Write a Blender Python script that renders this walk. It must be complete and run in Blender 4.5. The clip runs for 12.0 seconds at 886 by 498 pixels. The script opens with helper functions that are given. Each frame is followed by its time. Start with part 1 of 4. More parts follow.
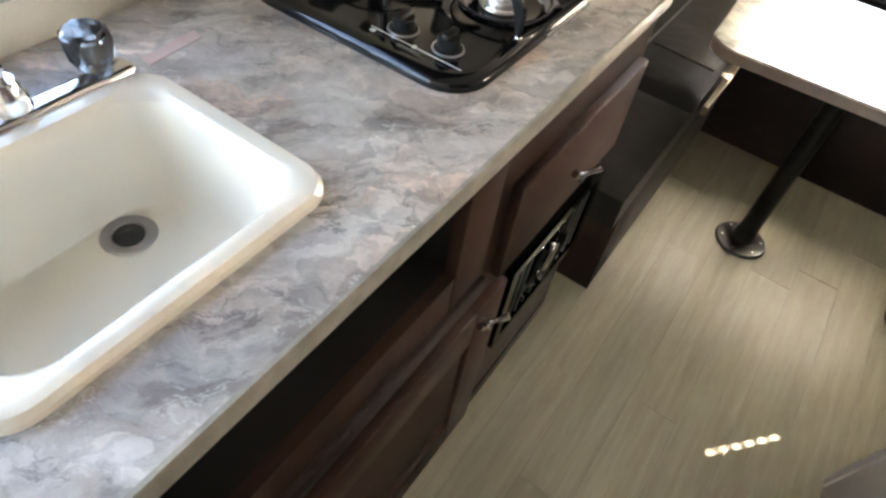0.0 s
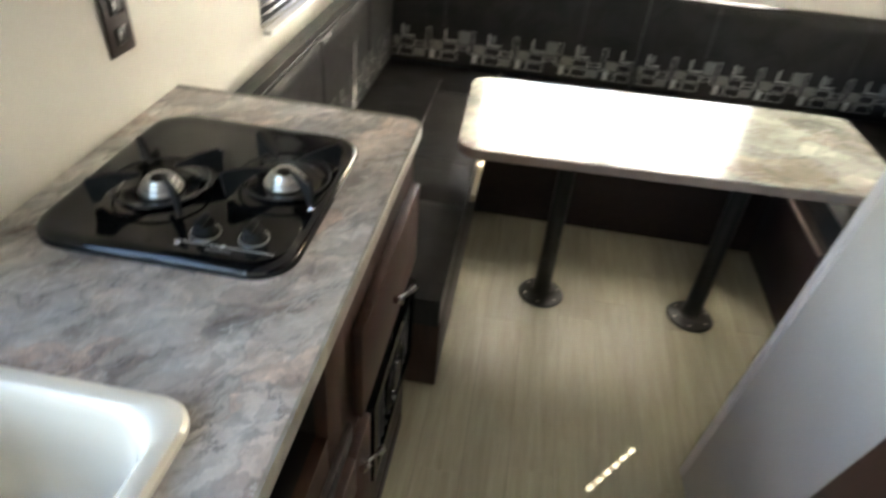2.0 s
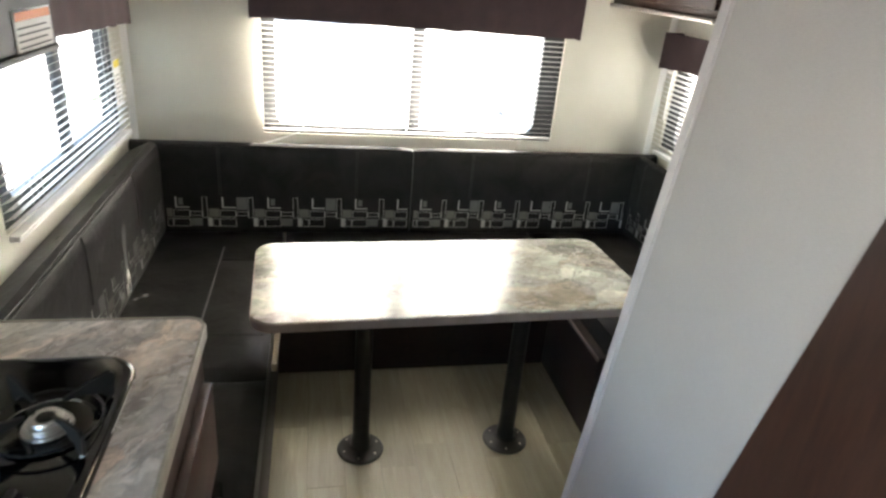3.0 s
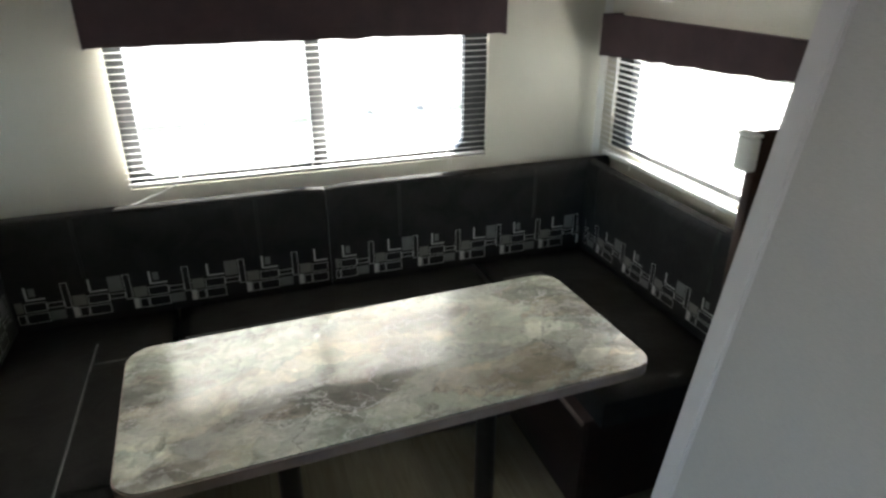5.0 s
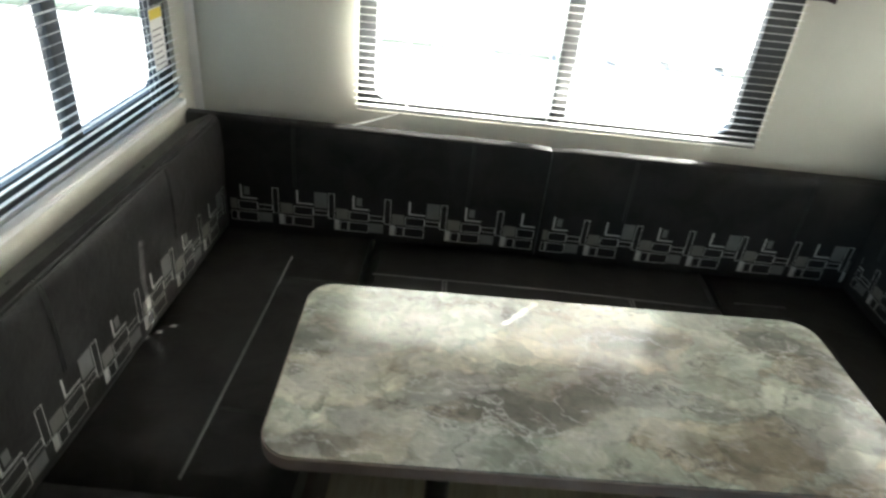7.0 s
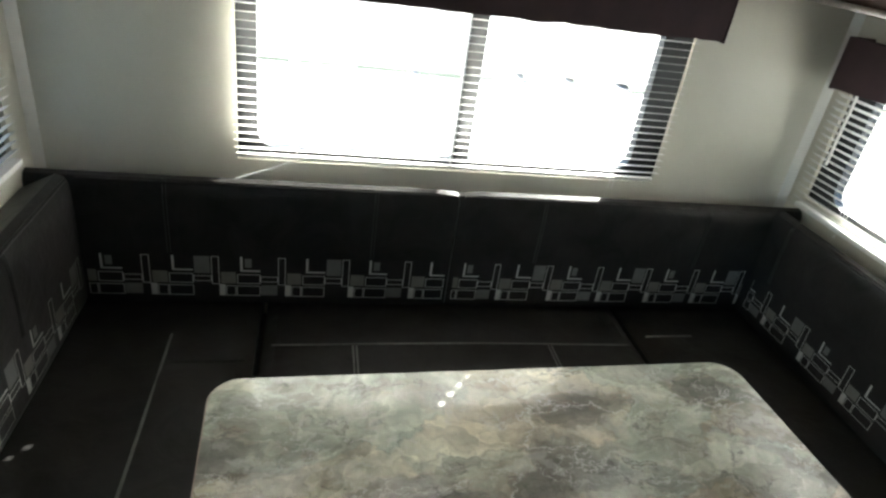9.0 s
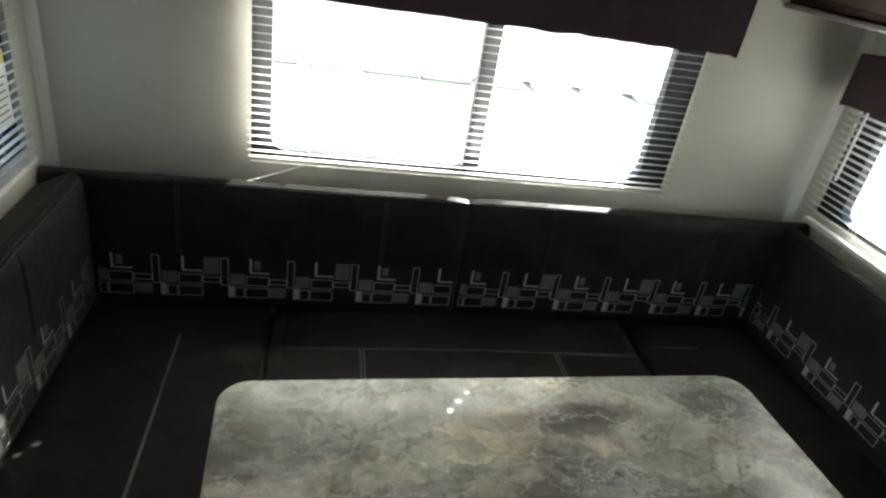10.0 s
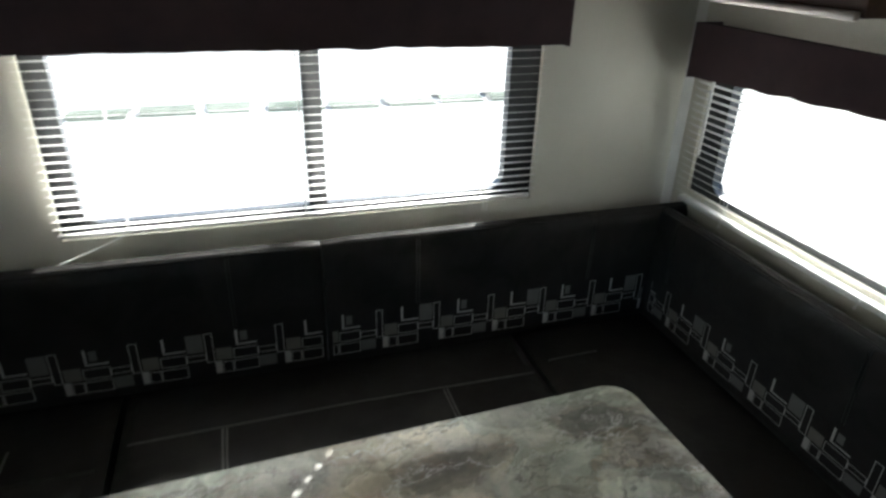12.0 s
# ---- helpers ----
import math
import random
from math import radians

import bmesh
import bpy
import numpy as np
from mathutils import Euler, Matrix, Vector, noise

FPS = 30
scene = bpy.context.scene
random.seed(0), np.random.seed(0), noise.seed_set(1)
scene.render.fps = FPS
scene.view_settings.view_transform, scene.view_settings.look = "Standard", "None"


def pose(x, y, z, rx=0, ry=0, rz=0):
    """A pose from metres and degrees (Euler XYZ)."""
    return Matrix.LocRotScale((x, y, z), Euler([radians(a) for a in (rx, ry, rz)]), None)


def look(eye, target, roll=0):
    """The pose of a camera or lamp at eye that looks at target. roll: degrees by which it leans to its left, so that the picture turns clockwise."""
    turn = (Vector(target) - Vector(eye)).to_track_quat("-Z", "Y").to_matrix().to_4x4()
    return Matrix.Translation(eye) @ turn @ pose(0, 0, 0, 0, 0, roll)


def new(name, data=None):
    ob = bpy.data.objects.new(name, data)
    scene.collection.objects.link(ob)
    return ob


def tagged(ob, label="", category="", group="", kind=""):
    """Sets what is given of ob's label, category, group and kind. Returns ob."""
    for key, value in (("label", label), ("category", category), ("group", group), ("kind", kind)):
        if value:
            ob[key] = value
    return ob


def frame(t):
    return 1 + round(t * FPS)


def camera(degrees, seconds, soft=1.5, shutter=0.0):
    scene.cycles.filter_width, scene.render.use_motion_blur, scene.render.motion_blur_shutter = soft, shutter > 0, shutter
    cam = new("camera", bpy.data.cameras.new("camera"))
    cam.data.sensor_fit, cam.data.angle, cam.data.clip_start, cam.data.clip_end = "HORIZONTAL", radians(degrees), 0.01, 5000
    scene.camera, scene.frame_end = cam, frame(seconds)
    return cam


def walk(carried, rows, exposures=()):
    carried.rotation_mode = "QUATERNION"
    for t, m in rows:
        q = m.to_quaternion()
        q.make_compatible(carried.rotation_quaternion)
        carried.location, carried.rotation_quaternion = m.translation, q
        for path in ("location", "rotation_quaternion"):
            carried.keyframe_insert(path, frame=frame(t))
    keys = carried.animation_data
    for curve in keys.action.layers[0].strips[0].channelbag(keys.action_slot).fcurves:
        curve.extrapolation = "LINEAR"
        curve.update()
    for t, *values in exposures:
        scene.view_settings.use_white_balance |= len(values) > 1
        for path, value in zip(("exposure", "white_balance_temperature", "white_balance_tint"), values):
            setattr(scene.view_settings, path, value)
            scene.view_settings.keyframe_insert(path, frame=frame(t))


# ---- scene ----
# camera and walk
cam = camera(70.2, 12.0, soft=2.5, shutter=0.4)
PATH = [
    (0, (0.725, -2.661, 1.358), (0.114, -1.486, -0.141), 10.2),
    (0.5, (0.749, -2.656, 1.364), (0.184, -1.458, -0.134), 10.4),
    (1, (0.733, -2.659, 1.38), (0.194, -1.38, -0.06), 11.9),
    (1.5, (0.724, -2.658, 1.394), (0.252, -1.285, 0.019), 4.3),
    (2, (0.694, -2.697, 1.454), (0.519, -1.11, 0.25), 5.1),
    (2.5, (0.672, -2.765, 1.544), (0.891, -1.045, 0.547), 2.9),
    (3, (0.708, -2.664, 1.547), (1.109, -0.882, 0.732), 5.1),
    (5, (0.843, -2.186, 1.546), (1.428, -0.464, 0.713), -0.1),
    (5.5, (0.81, -2.184, 1.564), (1.681, -0.579, 0.747), 3.7),
    (6, (0.848, -2.119, 1.551), (1.316, -0.371, 0.699), 1.9),
    (6.5, (0.913, -2.037, 1.536), (1.194, -0.31, 0.568), 7.0),
    (7, (0.823, -1.909, 1.521), (0.821, -0.19, 0.499), 5.9),
    (7.5, (0.667, -1.792, 1.535), (0.987, -0.094, 0.529), 6.3),
    (9.5, (0.715, -1.697, 1.551), (1.136, 0.013, 0.604), 8.7),
    (10, (0.686, -1.699, 1.552), (1.094, 0.018, 0.61), 9.7),
    (10.5, (0.681, -1.717, 1.545), (1.057, 0.011, 0.612), 8.2),
    (11, (0.734, -1.712, 1.525), (1.148, 0.022, 0.619), 6.4),
    (11.5, (0.823, -1.67, 1.515), (1.349, 0.036, 0.614), 5.6),
    (12, (0.966, -1.607, 1.554), (1.522, 0.1, 0.672), 1.7),
]
EXPOSURES = [(0.0, 5.0, 7250, 16), (1.5, 4.75, 7150, 14), (2.0, 4.6, 7000, 12), (2.5, 4.5, 7000, 12), (3.0, 4.2, 6700, 12), (5.0, 3.23, 6250, 8), (5.5, 2.83, 6350, 7),
             (6.0, 3.01, 6250, 6), (6.5, 3.15, 6250, 5), (7.0, 3.4, 6250, 5), (7.5, 3.4, 6250, 5), (9.5, 2.93, 6250, 5), (10.5, 2.55, 6150, 6), (12.0, 2.25, 6050, 7)]
walk(cam, [(t, look(eye, target, roll)) for t, eye, target, roll in PATH], EXPOSURES)

# ---- light ----
SUN_AZ = math.atan2(0.645, 0.764)      # the sun stands behind the end wall, to the right
SUN_EL = radians(29.5)
world = bpy.data.worlds.new("sky")
scene.world = world
world.use_nodes = True
wn = world.node_tree.nodes
sky = wn.new("ShaderNodeTexSky")
sky.sky_type = "NISHITA"
sky.sun_disc = False
sky.sun_elevation = SUN_EL
sky.sun_rotation = SUN_AZ
wn["Background"].inputs["Strength"].default_value = 0.11
world.node_tree.links.new(sky.outputs[0], wn["Background"].inputs["Color"])
sun_dir = Vector((math.sin(SUN_AZ) * math.cos(SUN_EL), math.cos(SUN_AZ) * math.cos(SUN_EL), math.sin(SUN_EL)))
sun = new("sun", bpy.data.lights.new("sun", "SUN"))
sun.data.energy = 5.0
sun.data.angle = radians(0.36)
sun.data.color = (1.0, 0.95, 0.87)
sun.matrix_world = look(sun_dir * 20, (0, 0, 0))


# ---- materials ----
def material(name, rough=0.5, metal=0.0, colour=(0.5, 0.5, 0.5), coat=0.0):
    m = bpy.data.materials.new(name)
    m.use_nodes = True
    b = m.node_tree.nodes["Principled BSDF"]
    b.inputs["Roughness"].default_value = rough
    b.inputs["Metallic"].default_value = metal
    b.inputs["Base Color"].default_value = (*colour, 1)
    b.inputs["Coat Weight"].default_value = coat
    b.inputs["Coat Roughness"].default_value = 0.08
    return m, m.node_tree, b


def coords(nt, scale=(1, 1, 1), turn=(0, 0, 0), shift=(0, 0, 0)):
    c = nt.nodes.new("ShaderNodeNewGeometry")
    mp = nt.nodes.new("ShaderNodeMapping")
    mp.inputs["Scale"].default_value = scale
    mp.inputs["Rotation"].default_value = turn
    mp.inputs["Location"].default_value = shift
    nt.links.new(c.outputs["Position"], mp.inputs["Vector"])
    return mp.outputs["Vector"]


def noise_node(nt, vec, scale, detail=5, rough=0.6, distortion=0.0):
    n = nt.nodes.new("ShaderNodeTexNoise")
    n.inputs["Scale"].default_value = scale
    n.inputs["Detail"].default_value = detail
    n.inputs["Roughness"].default_value = rough
    n.inputs["Distortion"].default_value = distortion
    nt.links.new(vec, n.inputs["Vector"])
    return n


def ramp(nt, fac, stops):
    r = nt.nodes.new("ShaderNodeValToRGB")
    e = r.color_ramp.elements
    while len(e) < len(stops):
        e.new(0.5)
    for el, (p, c) in zip(e, stops):
        el.position = p
        el.color = (*c, 1)
    nt.links.new(fac, r.inputs[0])
    return r.outputs[0]


def mix(nt, a, b, fac, kind="MIX"):
    n = nt.nodes.new("ShaderNodeMix")
    n.data_type = "RGBA"
    n.blend_type = kind
    for sock, v in ((n.inputs[0], fac), (n.inputs[6], a), (n.inputs[7], b)):
        if isinstance(v, (int, float)):
            sock.default_value = v
        elif isinstance(v, tuple):
            sock.default_value = (*v, 1)
        else:
            nt.links.new(v, sock)
    return n.outputs[2]


def bump(nt, b, height, strength=0.2, dist=0.002):
    n = nt.nodes.new("ShaderNodeBump")
    n.inputs["Strength"].default_value = strength
    n.inputs["Distance"].default_value = dist
    nt.links.new(height, n.inputs["Height"])
    nt.links.new(n.outputs[0], b.inputs["Normal"])


def vary_rough(nt, b, fac, lo, hi):
    n = nt.nodes.new("ShaderNodeMapRange")
    n.inputs["To Min"].default_value = lo
    n.inputs["To Max"].default_value = hi
    nt.links.new(fac, n.inputs["Value"])
    nt.links.new(n.outputs[0], b.inputs["Roughness"])


def mottled(name, c1, c2, scale=6, rough=0.5, metal=0.0, grain=120, depth=0.15, dist=0.001, coat=0.0):
    m, nt, b = material(name, rough, metal, c1, coat)
    v = coords(nt)
    n = noise_node(nt, v, scale, 6)
    g = noise_node(nt, v, grain, 3)
    nt.links.new(ramp(nt, n.outputs[0], [(0.3, c1), (0.7, c2)]), b.inputs["Base Color"])
    bump(nt, b, g.outputs[0], depth, dist)
    vary_rough(nt, b, n.outputs[0], max(rough - 0.06, 0.02), rough + 0.08)
    return m


def wallboard(name, c1, c2):
    m, nt, b = material(name, 0.55)
    v = coords(nt)
    n = noise_node(nt, v, 2.5, 4)
    fine = noise_node(nt, coords(nt, (1, 1, 6)), 130, 3)
    col = ramp(nt, n.outputs[0], [(0.3, c1), (0.7, c2)])
    col = mix(nt, col, ramp(nt, fine.outputs[0], [(0.35, (0.86, 0.86, 0.86)), (0.65, (1, 1, 1))]), 0.5, "MULTIPLY")
    nt.links.new(col, b.inputs["Base Color"])
    bump(nt, b, fine.outputs[0], 0.12, 0.001)
    return m


def wood(name, dark, mid, rough, scale=(14, 1.2, 1.2), coat=0.2):
    m, nt, b = material(name, rough, coat=coat)
    b.inputs["Specular IOR Level"].default_value = 0.3
    info = nt.nodes.new("ShaderNodeObjectInfo")
    v = coords(nt, scale)
    off = nt.nodes.new("ShaderNodeVectorMath")
    off.operation = "ADD"
    comb = nt.nodes.new("ShaderNodeCombineXYZ")
    mul = nt.nodes.new("ShaderNodeMath")
    mul.operation = "MULTIPLY"
    mul.inputs[1].default_value = 31.0
    nt.links.new(info.outputs["Random"], mul.inputs[0])
    nt.links.new(mul.outputs[0], comb.inputs[1])
    nt.links.new(v, off.inputs[0])
    nt.links.new(comb.outputs[0], off.inputs[1])
    n = noise_node(nt, off.outputs[0], 3.2, 8, 0.65, 0.6)
    f = noise_node(nt, off.outputs[0], 22, 4, 0.6)
    col = ramp(nt, n.outputs[0], [(0.28, dark), (0.72, mid)])
    col = mix(nt, col, ramp(nt, f.outputs[0], [(0.3, (0.7, 0.7, 0.7)), (0.6, (1, 1, 1))]), 0.6, "MULTIPLY")
    nt.links.new(col, b.inputs["Base Color"])
    bump(nt, b, f.outputs[0], 0.12, 0.0008)
    vary_rough(nt, b, n.outputs[0], rough - 0.08, rough + 0.1)
    return m


def laminate(name, turn, shift, stretch, contrast, tint, lift, rough, coat):
    """Printed stone laminate: soft mottling, a few torn dark patches with rust rims, thin crinkled pale and dark veins."""
    m, nt, b = material(name, rough, coat=coat)
    v = coords(nt, (1, 1, 1), (0, 0, turn), shift)

    def warped(amount, scale, base):
        w = noise_node(nt, base, scale, 6, 0.62)
        sub = nt.nodes.new("ShaderNodeVectorMath")
        sub.operation = "SUBTRACT"
        sub.inputs[1].default_value = (0.5, 0.5, 0.5)
        nt.links.new(w.outputs[1], sub.inputs[0])
        add = nt.nodes.new("ShaderNodeVectorMath")
        add.operation = "MULTIPLY_ADD"
        add.inputs[1].default_value = (amount,) * 3
        nt.links.new(sub.outputs[0], add.inputs[0])
        nt.links.new(base, add.inputs[2])
        return add.outputs[0]

    def stretched(vec, k=1.0, off=0.0):
        st = nt.nodes.new("ShaderNodeMapping")
        st.inputs["Scale"].default_value = tuple(c * k for c in stretch)
        st.inputs["Location"].default_value = (off, off * 1.7, 0)
        nt.links.new(vec, st.inputs["Vector"])
        return st.outputs[0]

    def grey(c):
        return (c, c, c)

    v1 = warped(0.10, 5.0, v)
    v2 = warped(0.035, 22.0, v1)
    big = noise_node(nt, stretched(v2), 1.0, 7, 0.57)
    lo, hi = 0.5 - 0.17, 0.5 + 0.15
    col = ramp(nt, big.outputs[0], [(k, tuple(c * f * lift for c, f in zip(tint, rgb))) for k, rgb in ((lo, (0.235, 0.226, 0.208)), (0.44, (0.355, 0.345, 0.320)), (0.54, (0.460, 0.450, 0.418)), (hi, (0.590, 0.580, 0.548)))])
    # warm and cool drifts
    hue = noise_node(nt, stretched(v2, 0.9, 5.3), 1.0, 4, 0.6)
    col = mix(nt, col, ramp(nt, hue.outputs[0], [(0.36, (0.93, 0.99, 1.02)), (0.50, (1, 1, 1)), (0.64, (1.05, 0.985, 0.93))]), 0.7, "MULTIPLY")
    # overlapping plates with crisp torn edges
    for k, seed, dark, light in ((0.8, 14.2, 0.80, 1.06), (1.15, 21.6, 0.82, 1.07), (1.7, 27.1, 0.86, 1.05)):
        sheet = noise_node(nt, stretched(v2, k, seed), 1.0, 2, 0.45)
        col = mix(nt, col, ramp(nt, sheet.outputs[0], [(0.40, grey(1.0)), (0.484, grey(light)), (0.494, grey(light * 1.08)), (0.500, grey(dark)), (0.64, grey(0.98))]), 1.0, "MULTIPLY")
    # broken slabs, each with its own tone, and crumbled seams between them
    slab = nt.nodes.new("ShaderNodeTexVoronoi")
    slab.inputs["Scale"].default_value = 1.0
    slab.inputs["Randomness"].default_value = 1.0
    rent = nt.nodes.new("ShaderNodeTexVoronoi")
    rent.feature = "DISTANCE_TO_EDGE"
    rent.inputs["Scale"].default_value = 1.0
    torn = stretched(warped(0.075, 9.0, v2), 0.95, 33.3)
    nt.links.new(torn, slab.inputs["Vector"])
    nt.links.new(torn, rent.inputs["Vector"])
    tone = nt.nodes.new("ShaderNodeSeparateColor")
    nt.links.new(slab.outputs["Color"], tone.inputs[0])
    col = mix(nt, col, ramp(nt, tone.outputs[0], [(0.0, grey(0.74)), (0.5, grey(0.98)), (1.0, grey(1.14))]), 0.85 * contrast, "MULTIPLY")
    col = mix(nt, col, ramp(nt, tone.outputs[1], [(0.0, (0.96, 1.0, 0.99)), (0.62, (1, 1, 1)), (0.80, (1.09, 0.975, 0.90)), (1.0, (1.11, 0.96, 0.87))]), 0.75, "MULTIPLY")
    col = mix(nt, col, ramp(nt, rent.outputs[0], [(0.0, grey(0.62)), (0.018, grey(0.78)), (0.030, grey(1.22)), (0.060, grey(1.12)), (0.12, grey(1.0))]), 0.48 * contrast, "MULTIPLY")
    # torn dark patches
    blot = noise_node(nt, stretched(v2, 0.9, 2.9), 1.0, 4, 0.48)
    tear = ramp(nt, blot.outputs[0], [(0.548, (0, 0, 0)), (0.556, grey(0.50 * contrast)), (0.66, grey(0.90 * contrast))])
    col = mix(nt, col, (0.150, 0.140, 0.136), tear)
    rim = ramp(nt, blot.outputs[0], [(0.515, (0, 0, 0)), (0.545, grey(0.40)), (0.560, (0, 0, 0))])
    col = mix(nt, col, (0.40, 0.325, 0.275), rim)
    # pale clouds
    cloud = noise_node(nt, stretched(v2, 1.2, 9.7), 1.0, 5, 0.55)
    col = mix(nt, col, (0.63, 0.62, 0.59), ramp(nt, cloud.outputs[0], [(0.53, (0, 0, 0)), (0.545, grey(0.28 * contrast)), (0.66, grey(0.55 * contrast))]))

    def vein(base, scale, width, amount, colour, seed, sparse=0.5):
        n = noise_node(nt, stretched(v2, scale, seed), 1.0, 6, 0.60)
        sub = nt.nodes.new("ShaderNodeMath")
        sub.operation = "SUBTRACT"
        sub.inputs[1].default_value = 0.5
        ab = nt.nodes.new("ShaderNodeMath")
        ab.operation = "ABSOLUTE"
        nt.links.new(n.outputs[0], sub.inputs[0])
        nt.links.new(sub.outputs[0], ab.inputs[0])
        line = ramp(nt, ab.outputs[0], [(0.0, (1, 1, 1)), (width, (0, 0, 0))])
        where = noise_node(nt, stretched(v, 0.9, seed * 2.3), 1.0, 3, 0.6)
        keep = ramp(nt, where.outputs[0], [(sparse - 0.05, (0, 0, 0)), (sparse + 0.08, grey(amount * contrast))])
        return mix(nt, base, colour, mix(nt, line, keep, 1.0, "MULTIPLY"))

    col = vein(col, 0.9, 0.011, 0.95, (0.70, 0.69, 0.66), 1.3, 0.47)
    col = vein(col, 1.1, 0.014, 0.85, (0.115, 0.106, 0.102), 4.1, 0.50)
    col = vein(col, 1.6, 0.012, 0.75, (0.70, 0.69, 0.66), 7.7, 0.50)
    col = vein(col, 0.8, 0.013, 0.35, (0.36, 0.255, 0.20), 11.9, 0.52)
    grain = noise_node(nt, v2, 48, 6, 0.72)
    fine = noise_node(nt, v, 140, 3, 0.7)
    col = mix(nt, col, ramp(nt, grain.outputs[0], [(0.30, grey(0.76)), (0.70, grey(1.20))]), 0.85, "MULTIPLY")
    nt.links.new(col, b.inputs["Base Color"])
    bump(nt, b, fine.outputs[0], 0.05, 0.0004)
    vary_rough(nt, b, big.outputs[0], rough - 0.04, rough + 0.05)
    return m


def vinyl(name, colour, rough=0.36):
    m, nt, b = material(name, rough, 0, colour)
    b.inputs["Specular IOR Level"].default_value = 0.095
    v = coords(nt)
    g = noise_node(nt, v, 260, 3, 0.6)
    w = noise_node(nt, v, 9, 4, 0.6, 0.8)
    nt.links.new(ramp(nt, w.outputs[0], [(0.3, colour), (0.75, tuple(c * 1.7 for c in colour))]), b.inputs["Base Color"])
    crease = noise_node(nt, v, 21, 3, 0.55, 2.2)
    mx = nt.nodes.new("ShaderNodeMath")
    mx.operation = "MULTIPLY_ADD"
    mx.inputs[1].default_value = 6.0
    nt.links.new(w.outputs[0], mx.inputs[0])
    nt.links.new(g.outputs[0], mx.inputs[2])
    my = nt.nodes.new("ShaderNodeMath")
    my.operation = "MULTIPLY_ADD"
    my.inputs[1].default_value = 2.6
    nt.links.new(crease.outputs[0], my.inputs[0])
    nt.links.new(mx.outputs[0], my.inputs[2])
    bump(nt, b, my.outputs[0], 0.20, 0.0018)
    vary_rough(nt, b, w.outputs[0], rough - 0.05, rough + 0.12)
    return m


WALL = wallboard("cream_wallboard", (0.60, 0.575, 0.49), (0.66, 0.635, 0.55))
PANEL = wallboard("grey_wallboard", (0.47, 0.43, 0.40), (0.52, 0.48, 0.445))
CEIL = mottled("ceiling_white", (0.72, 0.71, 0.68), (0.78, 0.77, 0.74), 3, 0.6)
TRIM = mottled("white_trim", (0.66, 0.65, 0.62), (0.74, 0.73, 0.70), 8, 0.4)
PINKTRIM = mottled("pale_trim", (0.55, 0.50, 0.49), (0.62, 0.57, 0.56), 8, 0.45)
COUNTER = laminate("stone_laminate", -0.80, (0.3, 0.1, 0), (5.5, 12.5, 6), 0.85, (1.055, 0.995, 0.985), 1.36, 0.28, 0.0)
TABLETOP = laminate("stone_laminate_table", -0.10, (2.2, 5.1, 0), (4.2, 6.8, 5), 0.80, (0.955, 1.0, 0.905), 1.30, 0.11, 0.35)
EDGE = mottled("beige_edge_strip", (0.24, 0.218, 0.18), (0.44, 0.405, 0.335), 26, 0.35)
TEDGE = mottled("brown_edge_strip", (0.26, 0.20, 0.17), (0.36, 0.29, 0.25), 14, 0.4)
WOOD = wood("dark_stained_wood", (0.027, 0.0105, 0.0070), (0.060, 0.0260, 0.0160), 0.45, (12, 12, 1.3), 0.03)
WOODH = wood("dark_stained_wood_level", (0.027, 0.0105, 0.0070), (0.058, 0.0255, 0.0155), 0.45, (12, 1.3, 12), 0.03)
ESPRESSO = wood("espresso_board", (0.020, 0.012, 0.011), (0.040, 0.023, 0.021), 0.45, (10, 1.2, 10), 0.1)
PALEWOOD = wood("pale_batten", (0.30, 0.24, 0.16), (0.42, 0.35, 0.25), 0.5, (12, 1.3, 12), 0.0)
BLACKVINYL = vinyl("black_vinyl", (0.0215, 0.0206, 0.0195), 0.30)
THREAD = mottled("dark_stitching", (0.018, 0.018, 0.017), (0.028, 0.027, 0.025), 40, 0.5)
STITCH = mottled("grey_stitching", (0.09, 0.09, 0.085), (0.13, 0.128, 0.12), 40, 0.5)
PRINTMID = mottled("mid_grey_print", (0.17, 0.165, 0.145), (0.22, 0.214, 0.19), 30, 0.6, grain=300)
PRINT = mottled("grey_print", (0.52, 0.515, 0.485), (0.60, 0.595, 0.56), 30, 0.6, grain=300)
PRINTDARK = mottled("dark_grey_print", (0.15, 0.15, 0.142), (0.20, 0.20, 0.19), 30, 0.6, grain=300)
FABRIC = mottled("plum_fabric", (0.040, 0.024, 0.027), (0.062, 0.036, 0.040), 14, 0.9, grain=420, depth=0.4)
BLIND = mottled("white_blind", (0.72, 0.71, 0.68), (0.80, 0.79, 0.77), 20, 0.4)
BLACKMETAL = mottled("black_metal", (0.010, 0.010, 0.010), (0.018, 0.017, 0.016), 25, 0.3)
ENAMEL = mottled("black_enamel", (0.004, 0.004, 0.0045), (0.006, 0.006, 0.0065), 25, 0.08, grain=40, depth=0.02)
ENAMEL.node_tree.nodes["Principled BSDF"].inputs["Specular IOR Level"].default_value = 0.4
IRON = mottled("black_grate", (0.008, 0.008, 0.008), (0.013, 0.013, 0.013), 60, 0.5)
IRON.node_tree.nodes["Principled BSDF"].inputs["Specular IOR Level"].default_value = 0.2
CHROME = mottled("chrome", (0.72, 0.72, 0.72), (0.8, 0.8, 0.8), 20, 0.12, 1.0, 60, 0.03)
ALU = mottled("brushed_aluminium", (0.58, 0.58, 0.57), (0.68, 0.67, 0.66), 60, 0.28, 1.0, 200, 0.1)
